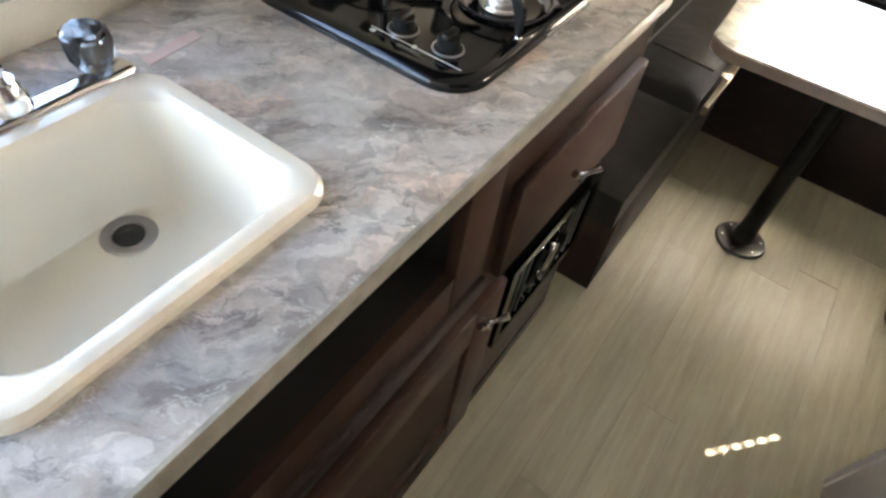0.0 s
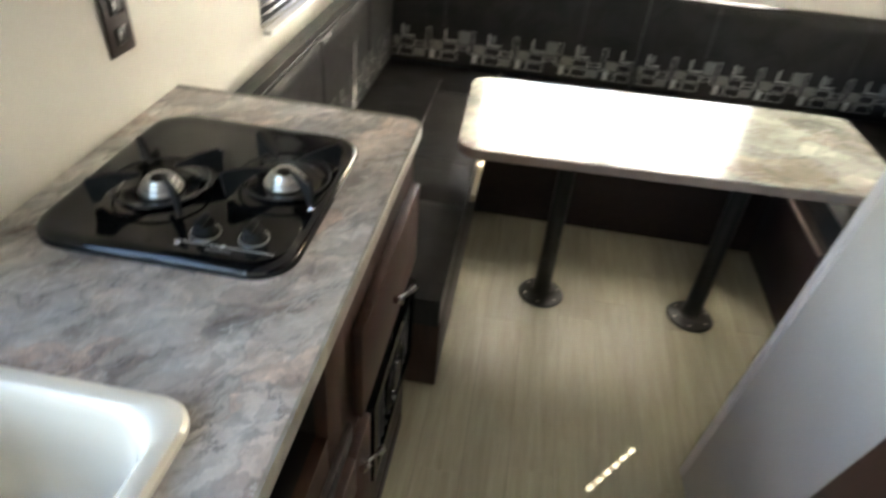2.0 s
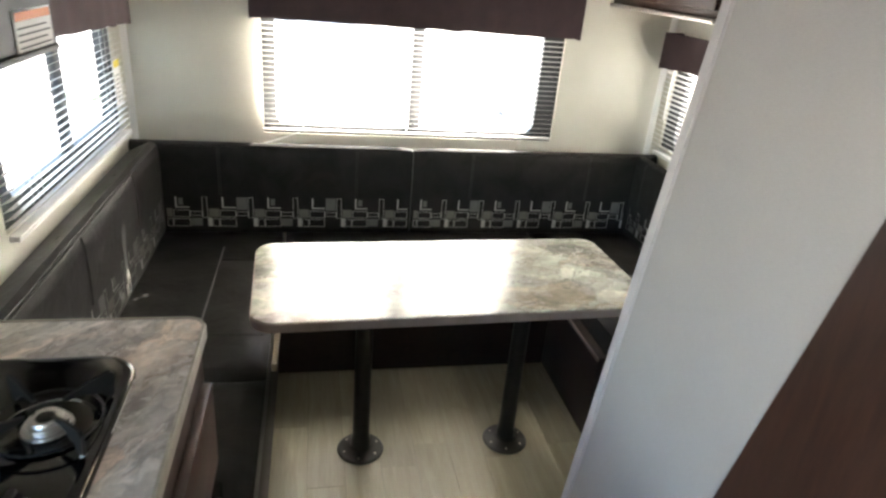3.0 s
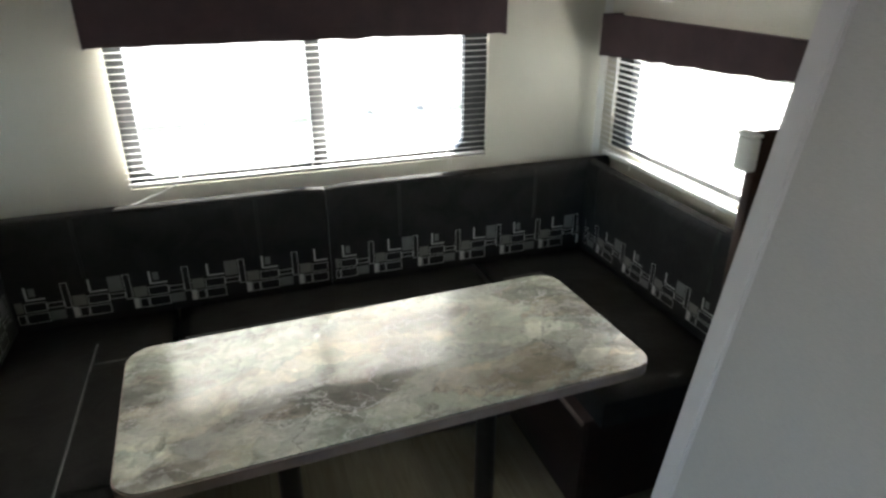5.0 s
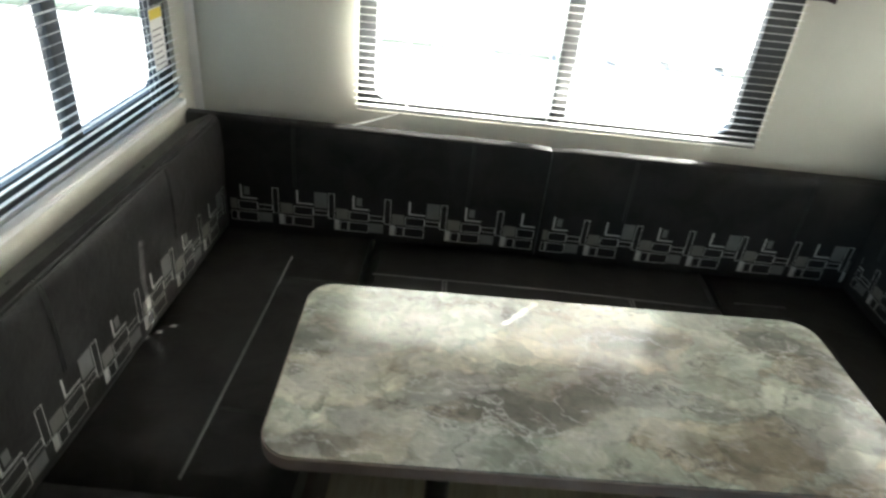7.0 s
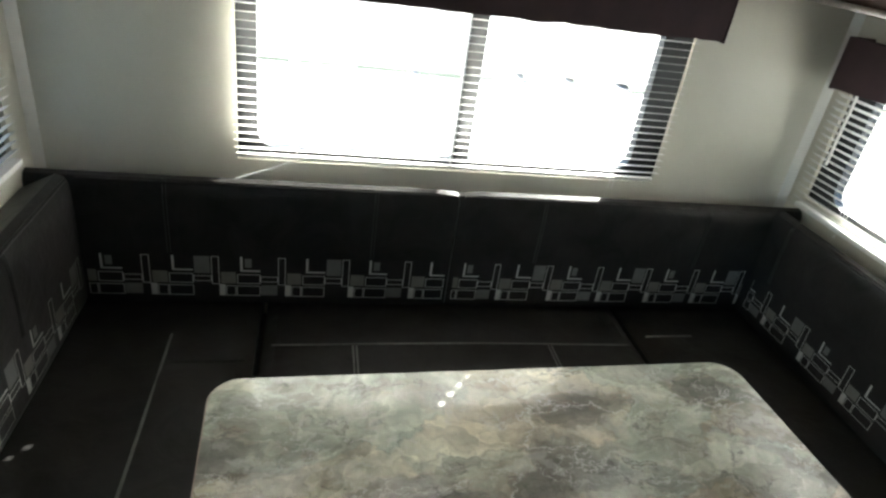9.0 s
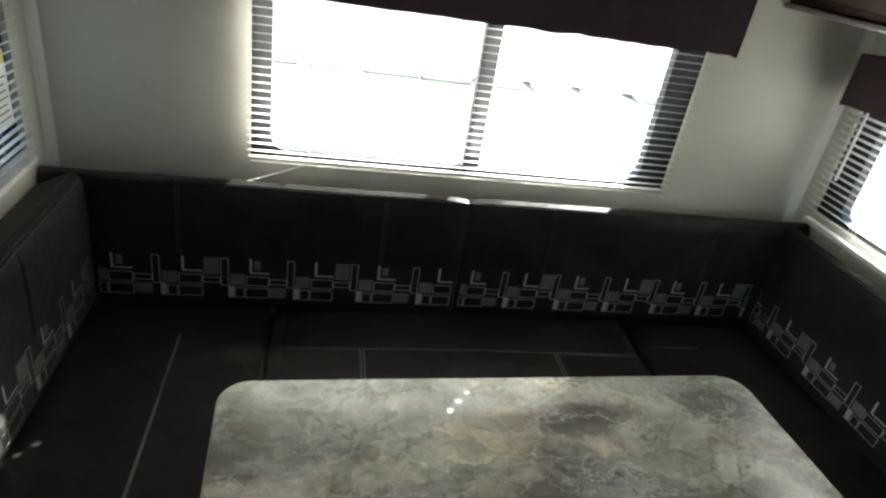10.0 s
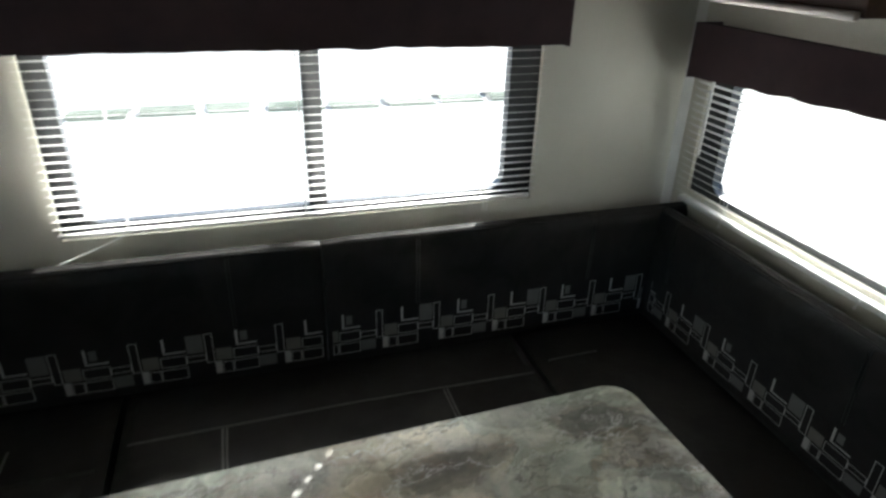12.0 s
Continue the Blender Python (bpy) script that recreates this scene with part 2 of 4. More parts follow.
STEEL = mottled("worn_steel", (0.36, 0.33, 0.31), (0.46, 0.43, 0.40), 40, 0.35, 0.9, 200, 0.1)
SINKWHITE = mottled("cream_sink", (0.90, 0.835, 0.705), (0.93, 0.87, 0.745), 5, 0.16, grain=30, depth=0.02, coat=0.4)
FRAME = mottled("black_window_frame", (0.012, 0.013, 0.015), (0.02, 0.021, 0.023), 30, 0.4)
BAYSHADE = mottled("bay_shade", (0.006, 0.0045, 0.004), (0.010, 0.0075, 0.0065), 8, 0.7)
TAPE = mottled("pink_tape", (0.66, 0.51, 0.48), (0.72, 0.58, 0.55), 40, 0.6)
PAPER = mottled("white_paper", (0.72, 0.71, 0.68), (0.78, 0.77, 0.75), 30, 0.6)
ORANGE = mottled("orange_print", (0.62, 0.18, 0.05), (0.68, 0.22, 0.07), 30, 0.6)
YELLOW = mottled("yellow_print", (0.70, 0.55, 0.06), (0.75, 0.60, 0.08), 30, 0.6)
INK = mottled("ink", (0.05, 0.05, 0.05), (0.07, 0.07, 0.07), 30, 0.6)
MARK = mottled("white_marking", (0.62, 0.62, 0.60), (0.7, 0.7, 0.68), 30, 0.5)


def floor_material():
    m, nt, b = material("taupe_vinyl_plank", 0.34)
    info = nt.nodes.new("ShaderNodeObjectInfo")
    comb = nt.nodes.new("ShaderNodeCombineXYZ")
    mul = nt.nodes.new("ShaderNodeMath")
    mul.operation = "MULTIPLY"
    mul.inputs[1].default_value = 47.0
    nt.links.new(info.outputs["Random"], mul.inputs[0])
    nt.links.new(mul.outputs[0], comb.inputs[0])
    nt.links.new(mul.outputs[0], comb.inputs[1])
    add = nt.nodes.new("ShaderNodeVectorMath")
    add.operation = "ADD"
    nt.links.new(coords(nt, (22, 1.6, 4)), add.inputs[0])
    nt.links.new(comb.outputs[0], add.inputs[1])
    n = noise_node(nt, add.outputs[0], 1.8, 8, 0.65, 0.5)
    f = noise_node(nt, add.outputs[0], 9, 4, 0.6)
    col = ramp(nt, n.outputs[0], [(0.25, (0.262, 0.240, 0.166)), (0.55, (0.345, 0.322, 0.230)), (0.8, (0.415, 0.390, 0.288))])
    tone = ramp(nt, info.outputs["Random"], [(0.0, (0.86, 0.86, 0.86)), (1.0, (1.08, 1.07, 1.06))])
    col = mix(nt, col, tone, 1.0, "MULTIPLY")
    col = mix(nt, col, ramp(nt, f.outputs[0], [(0.3, (0.84, 0.83, 0.82)), (0.65, (1, 1, 1))]), 0.6, "MULTIPLY")
    nt.links.new(col, b.inputs["Base Color"])
    bump(nt, b, f.outputs[0], 0.08, 0.0006)
    vary_rough(nt, b, n.outputs[0], 0.28, 0.42)
    return m


PLANK = floor_material()
JOINT = mottled("floor_joint", (0.13, 0.115, 0.09), (0.16, 0.14, 0.11), 20, 0.7)


def clear(name, tint, rough=0.0):
    m = bpy.data.materials.new(name)
    m.use_nodes = True
    b = m.node_tree.nodes["Principled BSDF"]
    b.inputs["Base Color"].default_value = (*tint, 1)
    b.inputs["Roughness"].default_value = rough
    b.inputs["Transmission Weight"].default_value = 1.0
    b.inputs["IOR"].default_value = 1.45
    return m


GLASS = clear("window_glass", (0.93, 0.96, 0.97))
ACRYLIC = clear("smoky_acrylic", (0.22, 0.205, 0.185), 0.06)


# ---- building helpers ----
ROOT = {}


def thing(name, base, label, category, group="", kind=""):
    ob = new(name)
    ob.empty_display_size = 0.05
    ob.location = base
    ROOT[ob.name] = Vector(base)
    return tagged(ob, label, category, group, kind)


def finish(bm, name, mat, smooth=True, shift=None):
    if shift is not None:
        bmesh.ops.translate(bm, verts=bm.verts, vec=-shift)
    bmesh.ops.recalc_face_normals(bm, faces=bm.faces)
    me = bpy.data.meshes.new(name)
    bm.to_mesh(me)
    bm.free()
    me.materials.append(mat)
    if smooth:
        me.shade_smooth()
        me.set_sharp_from_angle(angle=radians(32))
    return me


def part(name, bm, mat, parent, label="", smooth=True):
    """One mesh, given in world metres, as a child of a thing or of a part."""
    base = ROOT[parent.name]
    ob = new(name, finish(bm, name, mat, smooth, base))
    ob.parent = parent
    ROOT[ob.name] = base
    return tagged(ob, label)


def solid(name, bm, mat, label, category, group="", kind="", smooth=True):
    """A thing of one mesh."""
    co = [v.co for v in bm.verts]
    base = Vector(((min(c.x for c in co) + max(c.x for c in co)) / 2, (min(c.y for c in co) + max(c.y for c in co)) / 2, min(c.z for c in co)))
    ob = new(name, finish(bm, name, mat, smooth, base))
    ob.location = base
    ROOT[ob.name] = base
    return tagged(ob, label, category, group, kind)


def box(x0, x1, y0, y1, z0, z1, bevel=0.0, seg=2, bm=None):
    b = bmesh.new()
    r = bmesh.ops.create_cube(b, size=1)
    for v in r["verts"]:
        v.co = Vector(((x0 + x1) / 2 + v.co.x * (x1 - x0), (y0 + y1) / 2 + v.co.y * (y1 - y0), (z0 + z1) / 2 + v.co.z * (z1 - z0)))
    if bevel:
        bmesh.ops.bevel(b, geom=b.edges[:], offset=bevel, segments=seg, affect="EDGES", profile=0.5)
    return join(bm, b)


def join(bm, b):
    if bm is None:
        return b
    me = bpy.data.meshes.new("tmp")
    b.to_mesh(me)
    bm.from_mesh(me)
    bpy.data.meshes.remove(me)
    b.free()
    return bm


def prism(outline, z0, z1, bevel=0.0, seg=2, bm=None, m=None):
    """An outline in x, y drawn up from z0 to z1; the top and bottom rims may be rounded."""
    b = bmesh.new()
    lo = [b.verts.new((x, y, z0)) for x, y in outline]
    hi = [b.verts.new((x, y, z1)) for x, y in outline]
    b.faces.new(lo[::-1])
    b.faces.new(hi)
    n = len(lo)
    for i in range(n):
        b.faces.new((lo[i], lo[(i + 1) % n], hi[(i + 1) % n], hi[i]))
    if bevel:
        rims = [e for e in b.edges if abs(e.verts[0].co.z - e.verts[1].co.z) < 1e-6]
        bmesh.ops.bevel(b, geom=rims, offset=bevel, segments=seg, affect="EDGES", profile=0.5)
    if m is not None:
        bmesh.ops.transform(b, matrix=m, verts=b.verts)
    return join(bm, b)


def rounded(x0, x1, y0, y1, r, n=6):
    """A rectangle's outline with round corners; r may be four radii, from the far right corner anticlockwise."""
    rr = r if isinstance(r, (tuple, list)) else (r,) * 4
    out = []
    for (cx, cy, a0), q in zip(((x1, y1, 0), (x0, y1, 90), (x0, y0, 180), (x1, y0, 270)), rr):
        sx = -1 if cx == x1 else 1
        sy = -1 if cy == y1 else 1
        for i in range(n + 1):
            a = radians(a0 + 90 * i / n)
            out.append((cx + sx * q + q * math.cos(a), cy + sy * q + q * math.sin(a)))
    return out


def lathe(profile, at, n=28, bm=None, m=None):
    """A turned body from (radius, height) pairs about the upright line through at."""
    b = bmesh.new()
    rings = []
    for r, h in profile:
        if r < 1e-5:
            rings.append([b.verts.new((at[0], at[1], at[2] + h))])
        else:
            rings.append([b.verts.new((at[0] + r * math.cos(2 * math.pi * i / n), at[1] + r * math.sin(2 * math.pi * i / n), at[2] + h)) for i in range(n)])
    for a, c in zip(rings, rings[1:]):
        for i in range(n):
            j = (i + 1) % n
            if len(a) == 1 and len(c) > 1:
                b.faces.new((a[0], c[j], c[i]))
            elif len(c) == 1 and len(a) > 1:
                b.faces.new((a[i], a[j], c[0]))
            elif len(a) > 1:
                b.faces.new((a[i], a[j], c[j], c[i]))
    if m is not None:
        bmesh.ops.transform(b, matrix=m, verts=b.verts)
    return join(bm, b)


def rod(points, r, n=8, bm=None):
    """A round bar along points, with closed ends."""
    b = bmesh.new()
    pts = [Vector(p) for p in points]
    rings = []
    for i, p in enumerate(pts):
        d = (pts[min(i + 1, len(pts) - 1)] - pts[max(i - 1, 0)]).normalized()
        side = d.cross(Vector((0, 0, 1)))
        if side.length < 0.05:
            side = d.cross(Vector((1, 0, 0)))
        side.normalize()
        up = side.cross(d)
        rings.append([b.verts.new(p + r * (math.cos(2 * math.pi * k / n) * side + math.sin(2 * math.pi * k / n) * up)) for k in range(n)])
    for a, c in zip(rings, rings[1:]):
        for k in range(n):
            b.faces.new((a[k], a[(k + 1) % n], c[(k + 1) % n], c[k]))
    b.faces.new(rings[0][::-1])
    b.faces.new(rings[-1])
    return join(bm, b)


def bar(axis, a0, a1, profile, bm=None):
    """A profile of (depth, height) drawn along x (depth runs to -y) or along y (depth runs to +x)."""
    b = bmesh.new()
    ends = []
    for a in (a0, a1):
        ends.append([b.verts.new((a, -d, h) if axis == "x" else (d, a, h)) for d, h in profile])
    n = len(profile)
    for i in range(n):
        j = (i + 1) % n
        b.faces.new((ends[0][i], ends[0][j], ends[1][j], ends[1][i]))
    b.faces.new(ends[0])
    b.faces.new(ends[1][::-1])
    return join(bm, b)


def wall_with_holes(axis, at, thick, a0, a1, z0, z1, holes):
    """A wall across x (axis 'y': it stands at y=at) or across y (axis 'x'), cut into blocks round its openings."""
    cuts = sorted({a0, a1, *(h[0] for h in holes), *(h[1] for h in holes)})
    bm = bmesh.new()
    for c0, c1 in zip(cuts, cuts[1:]):
        mid = (c0 + c1) / 2
        zs = [z0]
        for h in sorted((h for h in holes if h[0] < mid < h[1]), key=lambda h: h[2]):
            zs += [h[2], h[3]]
        zs.append(z1)
        for lo, hi in zip(zs[::2], zs[1::2]):
            if hi - lo < 1e-4:
                continue
            if axis == "y":
                box(c0, c1, min(at, at + thick), max(at, at + thick), lo, hi, bm=bm)
            else:
                box(min(at, at + thick), max(at, at + thick), c0, c1, lo, hi, bm=bm)
    bmesh.ops.remove_doubles(bm, verts=bm.verts, dist=1e-5)
    return bm


# ---- the shell of the trailer ----
W, H, END = 2.25, 1.98, -4.4
BACKWIN = (0.506, 1.760, 0.862, 1.470)
LEFTWIN = (-1.140, -0.120, 0.888, 1.440)
RIGHTWIN = (-1.010, -0.085, 0.880, 1.355)
SINKWIN = (-3.300, -2.260, 0.965, 1.560)
ENTRY = (-4.150, -3.320, 0.0, 1.880)


def structure(name, bm, mat, label, category, smooth=False):
    return solid(name, bm, mat, label, category, kind="structure", smooth=smooth)


floor = structure("floor", box(-0.05, W + 0.05, END, 0.05, -0.06, -0.002), JOINT, "taupe wood-look vinyl plank floor with faint joints", "floor")
structure("ceiling", box(-0.05, W + 0.05, END, 0.05, H, H + 0.05), CEIL, "plain white trailer ceiling", "ceiling")
structure("wall_north", wall_with_holes("y", 0.0, 0.05, -0.05, W + 0.05, 0, H, [BACKWIN]), WALL, "cream wallboard end wall with a wide window", "wall")
structure("wall_west", wall_with_holes("x", 0.0, -0.05, END, 0.0, 0, H, [LEFTWIN, SINKWIN, ENTRY]), WALL, "cream wallboard side wall behind the kitchen counter", "wall")
structure("wall_east", wall_with_holes("x", W, 0.05, END, 0.0, 0, H, [RIGHTWIN]), WALL, "cream wallboard side wall with a window", "wall")
structure("wall_south", box(-0.05, W + 0.05, END - 0.05, END, 0, H), WALL, "plain cream wallboard wall", "wall")

for a, nm in ((0.0, "west"), (W, "east")):
    s = 1 if a == 0 else -1
    structure("trim_corner_" + nm, prism([(a + s * 0.001, -0.001), (a + s * 0.022, -0.001), (a + s * 0.014, -0.010), (a + s * 0.010, -0.014), (a + s * 0.001, -0.022)], 0.78, H - 0.002),
              TRIM, "narrow cream corner moulding between two walls", "trim", True)

# the bathroom partition beside the aisle; its free edge leans back a little
PX = 1.270
EDGE_Y, LEAN = -1.597, 0.143      # the free edge at the floor, and how far it leans back for each metre up
JAMB_Y, JLEAN = -1.905, 0.200     # the same for the edge that meets the door


def partition():
    bm = bmesh.new()
    prof = [(EDGE_Y + 0.004, 0.001), (EDGE_Y - LEAN * H + 0.004, H - 0.001), (JAMB_Y - JLEAN * H, H - 0.001), (JAMB_Y, 0.001)]
    lo = [bm.verts.new((PX, y, z)) for y, z in prof]
    hi = [bm.verts.new((PX + 0.032, y, z)) for y, z in prof]
    bm.faces.new(lo)
    bm.faces.new(hi[::-1])
    for i in range(4):
        bm.faces.new((lo[i], lo[(i + 1) % 4], hi[(i + 1) % 4], hi[i]))
    return bm


def partition_edge():
    bm = bmesh.new()
    prof = [(EDGE_Y + 0.010, 0.001), (EDGE_Y - LEAN * H + 0.010, H - 0.001), (EDGE_Y - LEAN * H - 0.018, H - 0.001), (EDGE_Y - 0.018, 0.001)]
    lo = [bm.verts.new((PX - 0.004, y, z)) for y, z in prof]
    hi = [bm.verts.new((PX + 0.036, y + 0.0, z)) for y, z in prof]
    bm.faces.new(lo)
    bm.faces.new(hi[::-1])
    for i in range(4):
        bm.faces.new((lo[i], lo[(i + 1) % 4], hi[(i + 1) % 4], hi[i]))
    bmesh.ops.bevel(bm, geom=bm.edges[:], offset=0.003, segments=2, affect="EDGES")
    return bm


structure("wall_partition", partition(), PANEL, "pale grey wallboard partition beside the aisle", "wall")
structure("trim_partition", partition_edge(), PINKTRIM, "pale edge moulding on the grey partition", "trim", True)
structure("wall_bath_north", box(PX + 0.034, W, -1.93, -1.90, 0, H), WALL, "plain cream wall behind the partition", "wall")
structure("wall_bath_south", box(PX, W, -3.34, -3.30, 0, H), WALL, "plain cream wall past the bathroom door", "wall")
bath_door = thing("door_1", (PX, -2.6, 0), "closed dark brown wooden door beside the grey partition", "door", kind="structure")
part("leaf", prism([(JAMB_Y - 0.002 - JLEAN * 0.004, 0.004), (JAMB_Y - 0.002 - JLEAN * (H - 0.004), H - 0.004), (-3.28, H - 0.004), (-3.28, 0.004)], -0.012, 0.022, 0.003,
                   m=Matrix(((0, 0, 1, PX), (1, 0, 0, 0), (0, 1, 0, 0), (0, 0, 0, 1)))), WOOD, bath_door)
part("door_handle", lathe([(0, 0), (0.026, 0), (0.026, 0.012), (0.012, 0.018), (0.012, 0.04), (0.024, 0.05), (0.026, 0.065), (0.0, 0.075)], (0, 0, 0), 20,
                          m=pose(PX - 0.012, -3.15, 0.95, 0, -90, 0)), CHROME, bath_door, "round chrome knob")


# ---- windows and blinds ----
def on_wall(side):
    """Maps (along, into the room, up) to the world for one wall."""
    if side == "north":
        return lambda a, d, z: (a, -d, z)
    if side == "west":
        return lambda a, d, z: (d, a, z)
    return lambda a, d, z: (W - d, a, z)


def ring(outer, inner, d0, d1, put):
    bm = bmesh.new()
    rows = []
    for pts, d in ((outer, d0), (inner, d0), (inner, d1), (outer, d1)):
        rows.append([bm.verts.new(put(a, d, z)) for a, z in pts])
    n = len(outer)
    for r in range(4):
        p, q = rows[r], rows[(r + 1) % 4]
        for i in range(n):
            bm.faces.new((p[i], p[(i + 1) % n], q[(i + 1) % n], q[i]))
    return bm


def plate(a0, a1, d0, d1, z0, z1, put, bevel=0.0, bm=None):
    p, q = put(a0, d0, z0), put(a1, d1, z1)
    xs, ys, zs = zip(p, q)
    return box(min(xs), max(xs), min(ys), max(ys), min(zs), max(zs), bevel, 2, bm)


def window(name, side, win, mullion, label, border=0.075, low=0.02):
    put = on_wall(side)
    a0, a1, z0, z1 = win
    ob = thing(name, put((a0 + a1) / 2, -0.02, z0), label, "window", kind="structure")
    outer = rounded(a0 + 0.001, a1 - 0.001, z0 + 0.001, z1 - 0.001, 0.004)
    b0, b1 = border if isinstance(border, tuple) else (border, border)
    inner = rounded(a0 + b0, a1 - b1, z0 + low, z1 - 0.04, 0.045)
    part("window_frame", ring(outer, inner, -0.046, -0.012, put), FRAME, ob, "black aluminium frame with rounded corners", True)
    edges = [a0 + b0 - 0.02] + ([mullion] if mullion else []) + [a1 - b1 + 0.02]
    if mullion:
        part("mullion", plate(mullion - 0.024, mullion + 0.024, -0.042, -0.016, z0 + low - 0.006, z1 - 0.034, put, 0.003), FRAME, ob)
    for p0, p1 in zip(edges, edges[1:]):
        g = part("pane", plate(p0, p1, -0.032, -0.028, z0 + low - 0.008, z1 - 0.03, put), GLASS, ob, "clear glass pane", False)
        g.visible_shadow = False
    return ob


def slat_mesh(length, cords, hole):
    """One blind slat along its first axis, with a cord hole at each cord place."""
    bm = bmesh.new()
    half = 0.0125
    stops = [0.0]
    for c in cords:
        stops += [c - 0.0055, c + 0.0055]
    stops.append(length)
    for i, (s0, s1) in enumerate(zip(stops, stops[1:])):
        for d0, d1 in (((-half, half),) if i % 2 == 0 else ((-half, -hole), (hole, half))):
            box(s0, s1, d0, d1, -0.0004, 0.0004, bm=bm)
    return bm


def blind(side, a0, a1, z_rail, z_top, cords, label, wand=None, holes=(0.0, 1.22), gap=0.036, tilt=9.0, hole=0.0036, rail=(0.022, 0.047), tall=0.016):
    put = on_wall(side)
    ob = thing("window_blind", put((a0 + a1) / 2, 0.035, z_rail), label, "blind", "venetian blinds")
    base = ROOT[ob.name]
    part("bottom_rail", plate(a0, a1, *rail, z_rail, z_rail + tall, put, 0.003), BLIND, ob)
    part("head_rail", plate(a0, a1, 0.018, 0.050, z_top, z_top + 0.03, put, 0.003), BLIND, ob)
    local = finish(slat_mesh(a1 - a0, sorted(c - a0 for c in cords), hole), "slat", BLIND, False)
    plain = finish(slat_mesh(a1 - a0, [], hole), "slat", BLIND, False)
    spin = {"north": 0, "west": 90, "east": 90}[side]
    z = z_rail + gap
    while z < z_top - 0.004:
        s = new("slat", local if holes[0] < z < holes[1] else plain)
        s.parent = ob
        # the room-side edge stands a little higher than the glass-side edge
        tip = {"north": -1, "east": 1, "west": -1}[side] * tilt
        where = Vector(put(a0, 0.034, z)) - base
        s.matrix_local = pose(*where, 0, 0, spin) @ pose(0, 0, 0, tip, 0, 0)
        z += 0.0205
    for c in cords:
        for d in (0.0205, 0.0475):
            part("cord", rod([put(c, d, z_rail + tall), put(c, d, z_top)], 0.0007, 5), BLIND, ob)
        part("cord", rod([put(c, 0.034, z_rail + tall), put(c, 0.034, z_top)], 0.0006, 5), BLIND, ob)
    if wand:
        part("tilt_wand", rod([put(wand, 0.058, 1.02), put(wand, 0.055, z_top)], 0.0045, 8), BLIND, ob, "white plastic tilt wand")
    return ob


window("window_1", "north", BACKWIN, 1.134, "wide two-pane trailer window in a black frame", (0.052, 0.088), 0.036)
window("window_2", "west", LEFTWIN, -0.615, "two-pane trailer side window in a black frame", low=0.055)
window("window_3", "east", RIGHTWIN, None, "trailer side window in a black frame", 0.088)
window("window_4", "west", SINKWIN, None, "small kitchen window over the sink", 0.03)
blind("north", 0.502, 1.748, 0.875, 1.440, (0.665, 1.095, 1.592), "white mini blind with open slats on the wide window", gap=0.0335, hole=0.0042, holes=(0.0, 1.205), tilt=12.0, rail=(0.003, 0.019), tall=0.010)
blind("west", -1.185, -0.180, 0.888, 1.410, (-1.020, -0.330), "white mini blind with open slats on the side window", tilt=25.0)
blind("east", -1.030, -0.085, 0.850, 1.325, (-0.285,), "white mini blind with a tilt wand on the side window", -0.170, (0.925, 1.062), 0.032, 30.0, rail=(0.004, 0.028))

north_blind = bpy.data.objects["window_blind"]
part("loose_cord", rod([(0.652, -0.048, 0.882), (0.600, -0.056, 0.862), (0.545, -0.070, 0.846), (0.505, -0.088, 0.8375)], 0.0024, 8), BLIND, north_blind, "loose white cord end")

east_blind = bpy.data.objects["window_blind.002"]
for y, d in ((-0.285, 0.004), (-0.735, 0.010)):
    part("loose_cord", rod([(W - 0.026, y, 0.8665), (W - 0.034, y - d, 0.860), (W - 0.036, y - d * 0.4, 0.846)], 0.0013, 6), BLIND, east_blind, "loose white cord end")
    part("cord_knot", lathe([(0, 0), (0.003, 0.001), (0.0036, 0.004), (0.002, 0.008), (0, 0.009)], (W - 0.036, y - d * 0.4, 0.838), 10), BLIND, east_blind)
for x in (1.586, 1.598):
    part("loose_cord", rod([(x, -0.048, 0.895), (x + 0.003, -0.052, 0.878), (x, -0.054, 0.858)], 0.0012, 6), BLIND, north_blind, "loose white cord end")

# ---- outside ----
def gravel():
    m, nt, b = material("gravel_lot", 0.9)
    v = coords(nt)
    n = noise_node(nt, v, 0.4, 6)
    f = noise_node(nt, v, 30, 4)
    col = ramp(nt, n.outputs[0], [(0.3, (0.36, 0.34, 0.31)), (0.7, (0.46, 0.44, 0.40))])
    col = mix(nt, col, ramp(nt, f.outputs[0], [(0.3, (0.7, 0.7, 0.7)), (0.7, (1.1, 1.1, 1.1))]), 0.6, "MULTIPLY")
    nt.links.new(col, b.inputs["Base Color"])
    return m


GRAVEL = gravel()
SIDING = mottled("white_siding", (0.74, 0.74, 0.73), (0.8, 0.8, 0.79), 2, 0.35)
STRIPE = mottled("blue_grey_stripe", (0.16, 0.20, 0.25), (0.20, 0.24, 0.29), 2, 0.35)
GREYPANEL = mottled("grey_panel", (0.34, 0.35, 0.37), (0.40, 0.41, 0.43), 2, 0.4)
TINT = mottled("tinted_pane", (0.03, 0.035, 0.04), (0.05, 0.055, 0.06), 2, 0.08)
RUBBER = mottled("rubber", (0.02, 0.02, 0.02), (0.03, 0.03, 0.03), 10, 0.8)
structure("ground", box(-1500, 1500, -1500, 1500, -0.80, -0.72), GRAVEL, "pale gravel lot reaching to the horizon", "ground")


